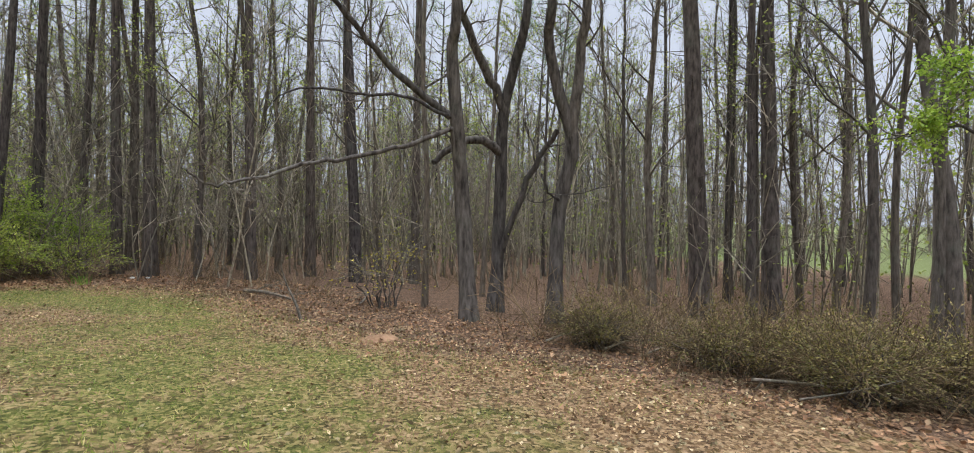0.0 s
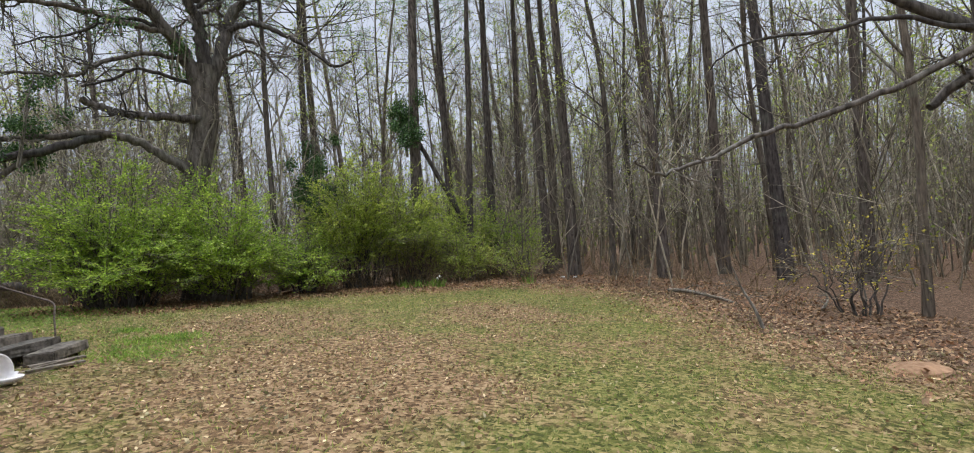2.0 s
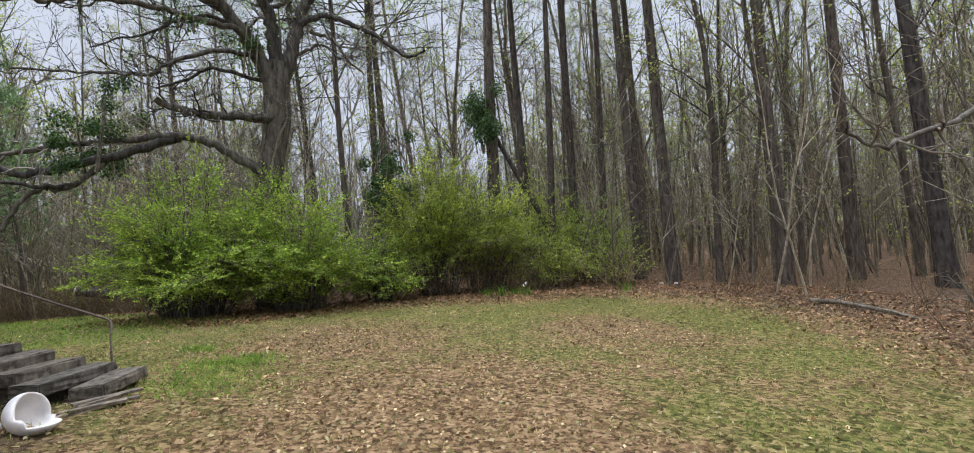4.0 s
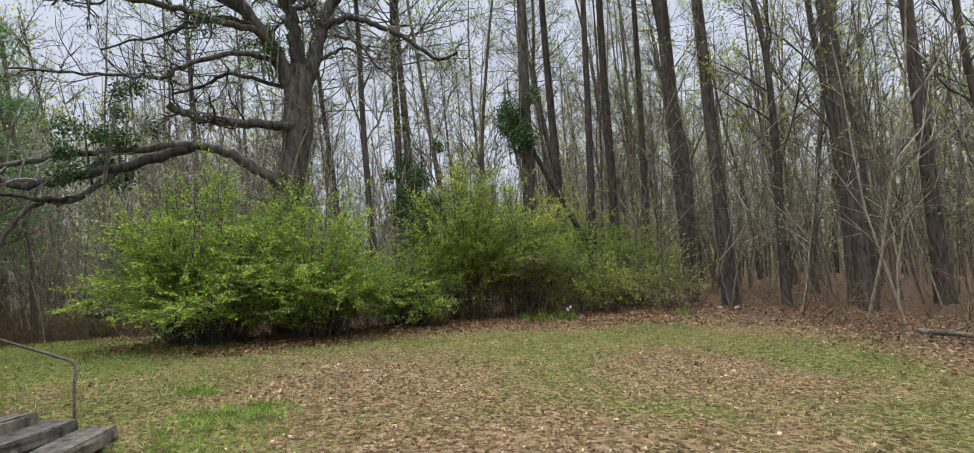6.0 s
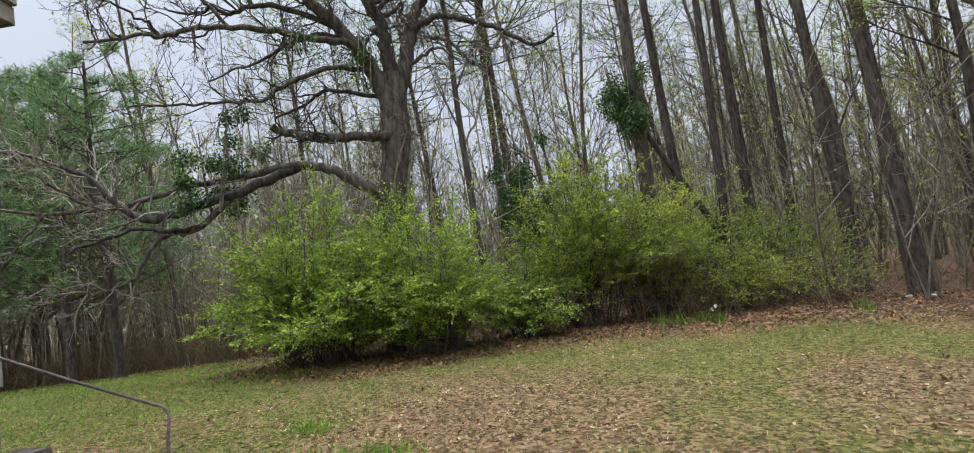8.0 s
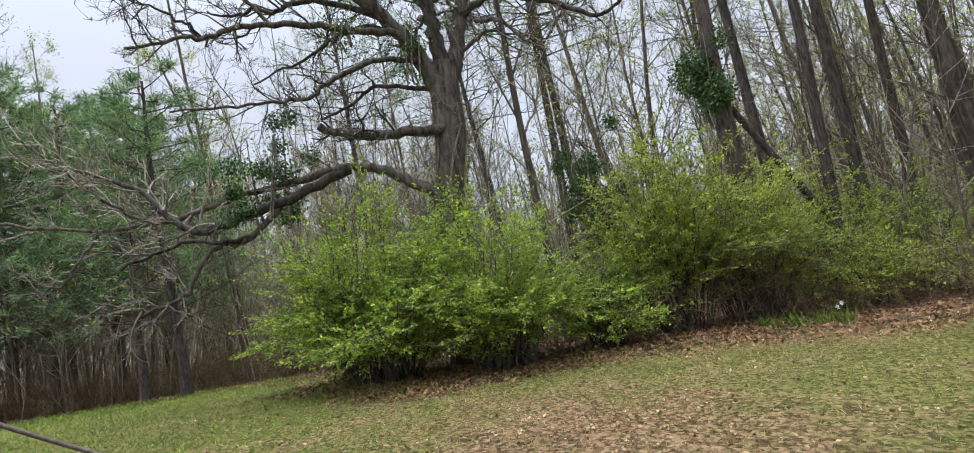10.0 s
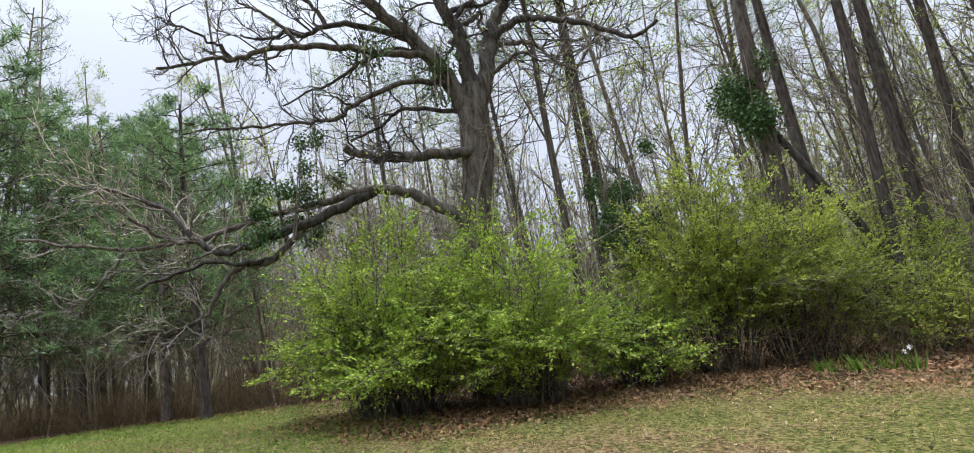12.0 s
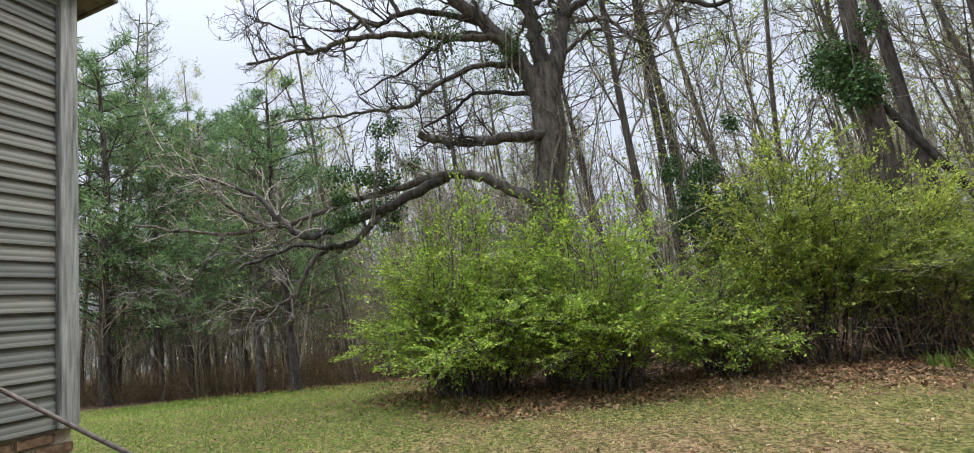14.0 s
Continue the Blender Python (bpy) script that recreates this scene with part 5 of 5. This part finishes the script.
dead_branch("bent_sapling", "pale thin sapling bent over in an arch", [(2.04, 18.57, 0.0), (1.63, 18.71, 0.73), (1.18, 18.84, 1.62), (0.71, 18.96, 2.07), (0.26, 19.07, 2.01), (0.02, 19.11, 1.52)], 0.014, 0.007, 7, 31, 0.8)
dead_branch("thin_sapling", "slender pale bare sapling at the wood edge", [(-0.28, 18.97, 0.0), (-0.25, 18.96, 0.6), (-0.29, 18.97, 1.54), (-0.28, 18.97, 2.72), (-0.24, 18.96, 4.08)], 0.022, 0.01, 6, 32, 0.7)
dead_branch("thin_sapling", "slender pale bare sapling at the wood edge", [(1.7, 18.89, 0.0), (1.81, 18.86, 1.15), (1.88, 18.84, 2.32), (1.94, 18.82, 3.5)], 0.022, 0.01, 6, 33, 0.7)


def fallen_log():
    root = new("fallen_log")
    x, y = -19.0, 16.2
    root.location = (x, y, float(land(x, y)))
    part("log", tube_end(smooth_path([(-0.6, -0.5, 0.9), (-0.1, 0.0, 0.75), (0.5, 0.5, 0.45), (1.1, 1.0, 0.15)], 5), 0.16, 0.2, 10), OAK_BARK, root)
    g = Geo()
    tube(g, [(-0.66, -0.55, 0.92), (-0.62, -0.52, 0.91), (-0.6, -0.5, 0.9)], (0.001, 0.14, 0.15), 10)
    part("cut_end", g, CONCRETE, root, "pale cut end of the log")
    for k, (a, b, c) in enumerate([(-0.2, -0.1, 0.85), (0.5, 0.4, 0.55)]):
        part("stub", tube_end([(a, b, c - 0.1), (a - 0.15, b - 0.1, c + 0.25), (a - 0.3, b - 0.1, c + 0.5)], 0.06, 0.045, 7), OAK_BARK, root)
    tagged(root, "dark fallen log with pale cut ends at the wood edge", "log")


fallen_log()


def daffodils():
    rng = np.random.default_rng(31)
    for k, (x, y, flower) in enumerate([(-4.42, 16.35, True), (-5.15, 16.4, False), (-5.5, 16.35, False), (-4.75, 16.45, False), (-1.8, 17.3, False)]):
        root = new("daffodil_clump")
        root.location = (x, y, float(land(x, y)))
        g = Geo()
        for c in range(26):
            a = rng.uniform(0, 6.28)
            p = wander(rng, (rng.normal(0, 0.09), rng.normal(0, 0.07), -0.02), (math.cos(a) * 0.35, math.sin(a) * 0.35, 1), rng.uniform(0.22, 0.38), 3, 0.08, -0.08)
            tube(g, p, (0.009, 0.009, 0.007, 0.002), 3)
        part("foliage", g, LUSH, root)
        if flower:
            for dx, dz in ((0.02, 0.36), (-0.06, 0.3)):
                g = Geo()
                n = 7
                a = np.arange(n) * 6.283 / n
                d = np.stack([np.cos(a), np.full(n, -0.35), np.sin(a)], 1)
                blades(g, np.tile((dx, -0.03, dz), (n, 1)), d, 0.05, 0.034, rng, 0.1)
                part("flower", g, BLOOM, root, "white flower", False)
        tagged(root, "daffodil clump with a white bloom at the lawn edge" if flower else "green daffodil leaves without bloom at the lawn edge", "flower", "daffodils")


daffodils()


def small_growth():
    rng = np.random.default_rng(41)
    # yellow-tipped shrub under the hardwoods
    bush("yellow_shrub", "thin shrub with a few yellow leaves in the undergrowth", 4.6, 11.6, 1.1, 0.9, 2.3, 12, YELLOW, 44, 0.12, 0.5, 0.06)
    bush("small_bush", "bright green low bush beyond the tangled thicket", -2.2, 19.8, 1.3, 0.9, 1.7, 16, OLIVE_LEAF, 46, 0.5, 0.4)
    for k, (x, y, r, h) in enumerate([(7.1, 4.2, 1.0, 0.62), (7.9, 3.2, 1.1, 0.7), (8.4, 1.9, 1.1, 0.8), (7.3, 2.6, 0.8, 0.6), (9.2, 3.4, 1.1, 0.72), (8.6, 0.6, 1.0, 0.8), (6.3, 6.2, 0.7, 0.45)]):
        bush("low_bush", "low olive-brown twiggy bush along the wood edge", x, y, r, r * 0.8, h, 26, BROOM_LEAF, 60 + k, 0.5, 0.35, 0.04)
    # bits of white litter at the foot of the pine
    for x, y in ((-0.75, 19.2), (-0.35, 19.15)):
        ob = bm_part("litter_scrap", box_bm(0.12, 0.06, 0.05, 0.015, None, 0.012, random.Random(1)), BLOOM)
        ob.location = (x, y, float(land(x, y)) + 0.04)
        tagged(ob, "white scrap lying at the foot of a pine", "scrap", "white scraps")
    bm = bmesh.new()
    bmesh.ops.create_uvsphere(bm, u_segments=20, v_segments=10, radius=1)
    for v in bm.verts:
        v.co = Vector((v.co.x * 0.3, v.co.y * 0.22, v.co.z * 0.09)) + Vector((0, 0, 0.02 * noise.noise(v.co * 3)))
    ob = bm_part("clay_mound", bm, CLAY)
    ob.location = (2.87, 7.44, float(land(2.87, 7.44)))
    tagged(ob, "small mound of bare orange clay in the litter", "mound")


small_growth()


# ---- grass blades and fallen leaves ----
def ground_cover():
    rng = np.random.default_rng(61)

    def spread(n, x0, x1, y0, y1, test):
        x, y = rng.uniform(x0, x1, n), rng.uniform(y0, y1, n)
        ok = test(x, y, wood_side(x, y))
        return x[ok], y[ok]

    def patchy(x, y, s=1.0):
        return np.sin(x * 0.9 * s + 1.3 * np.sin(y * 0.7 * s)) + np.sin(y * 1.1 * s + 1.7 * np.sin(x * 0.5 * s + 2))

    def lay(name, x, y, length, material, label, category, flat, up):
        g = Geo()
        n = len(x)
        d = rng.normal(0, 1, (n, 3)) * (1, 1, 0.35) + (0, 0, up)
        p = np.stack([x, y, land(x, y) + rng.uniform(0.004, 0.03, n)], 1)
        size = rng.uniform(0.6, 1.4, n) * length
        blades(g, p, d, size, size * (0.6 if up == 0 else 0.1), rng, flat)
        tagged(part(name, g, material, None, "", False), label, category, kind="stuff")

    inside = lambda x, y, s: (s < 0.5)
    x, y = spread(115000, -13, 7, 2, 17.5, lambda x, y, s: (s < 0.6) & (rng.random(len(x)) < 0.08 + 0.75 * dryness(x, y, s) ** 1.3))
    lay("fallen_leaves", x, y, 0.04, DRY_LEAF, "dry tan oak leaves scattered over the lawn", "leaves", 0.5, 0)
    x, y = spread(170000, -24, 14, 0, 21, lambda x, y, s: (s > -1.3 + rng.normal(0, 0.5, len(x))) & (s < 3.5))
    x2, y2 = spread(60000, -14, -2, 11, 18.5, lambda x, y, s: (s > -1.5 + rng.normal(0, 0.35, len(x))) & (s < 0.8))
    x, y = np.concatenate([x, x2]), np.concatenate([y, y2])
    lay("leaf_litter", x, y, 0.07, RUST_LEAF, "rusty brown leaf litter along the wood edge", "leaves", 0.75, 0)
    x, y = spread(100000, -9, 6, 3, 17, lambda x, y, s: (s < -0.3) & (rng.random(len(x)) > 0.75 * dryness(x, y, s)))
    lay("grass", x, y, 0.055, GRASS, "short patchy lawn grass of green and straw blades", "grass", 0.3, 0.9)
    x, y = spread(40000, -24, -6, 7, 15, lambda x, y, s: (s < -0.2) & (x + 0.4 * y < -5.5 + rng.normal(0, 0.8, len(x))))
    for cx, cy, r in ((-6.5, 7.75, 0.35), (-5.9, 7.0, 0.4), (-6.3, 8.15, 0.25), (-7.55, 8.65, 0.16)):
        x, y = np.concatenate([x, rng.normal(cx, r, int(2200 * r))]), np.concatenate([y, rng.normal(cy, r * 0.7, int(2200 * r))])
    lay("lush_grass", x, y, 0.08, LUSH, "fresh green grass in tufts and patches over the lawn", "grass", 0.3, 0.9)


ground_cover()
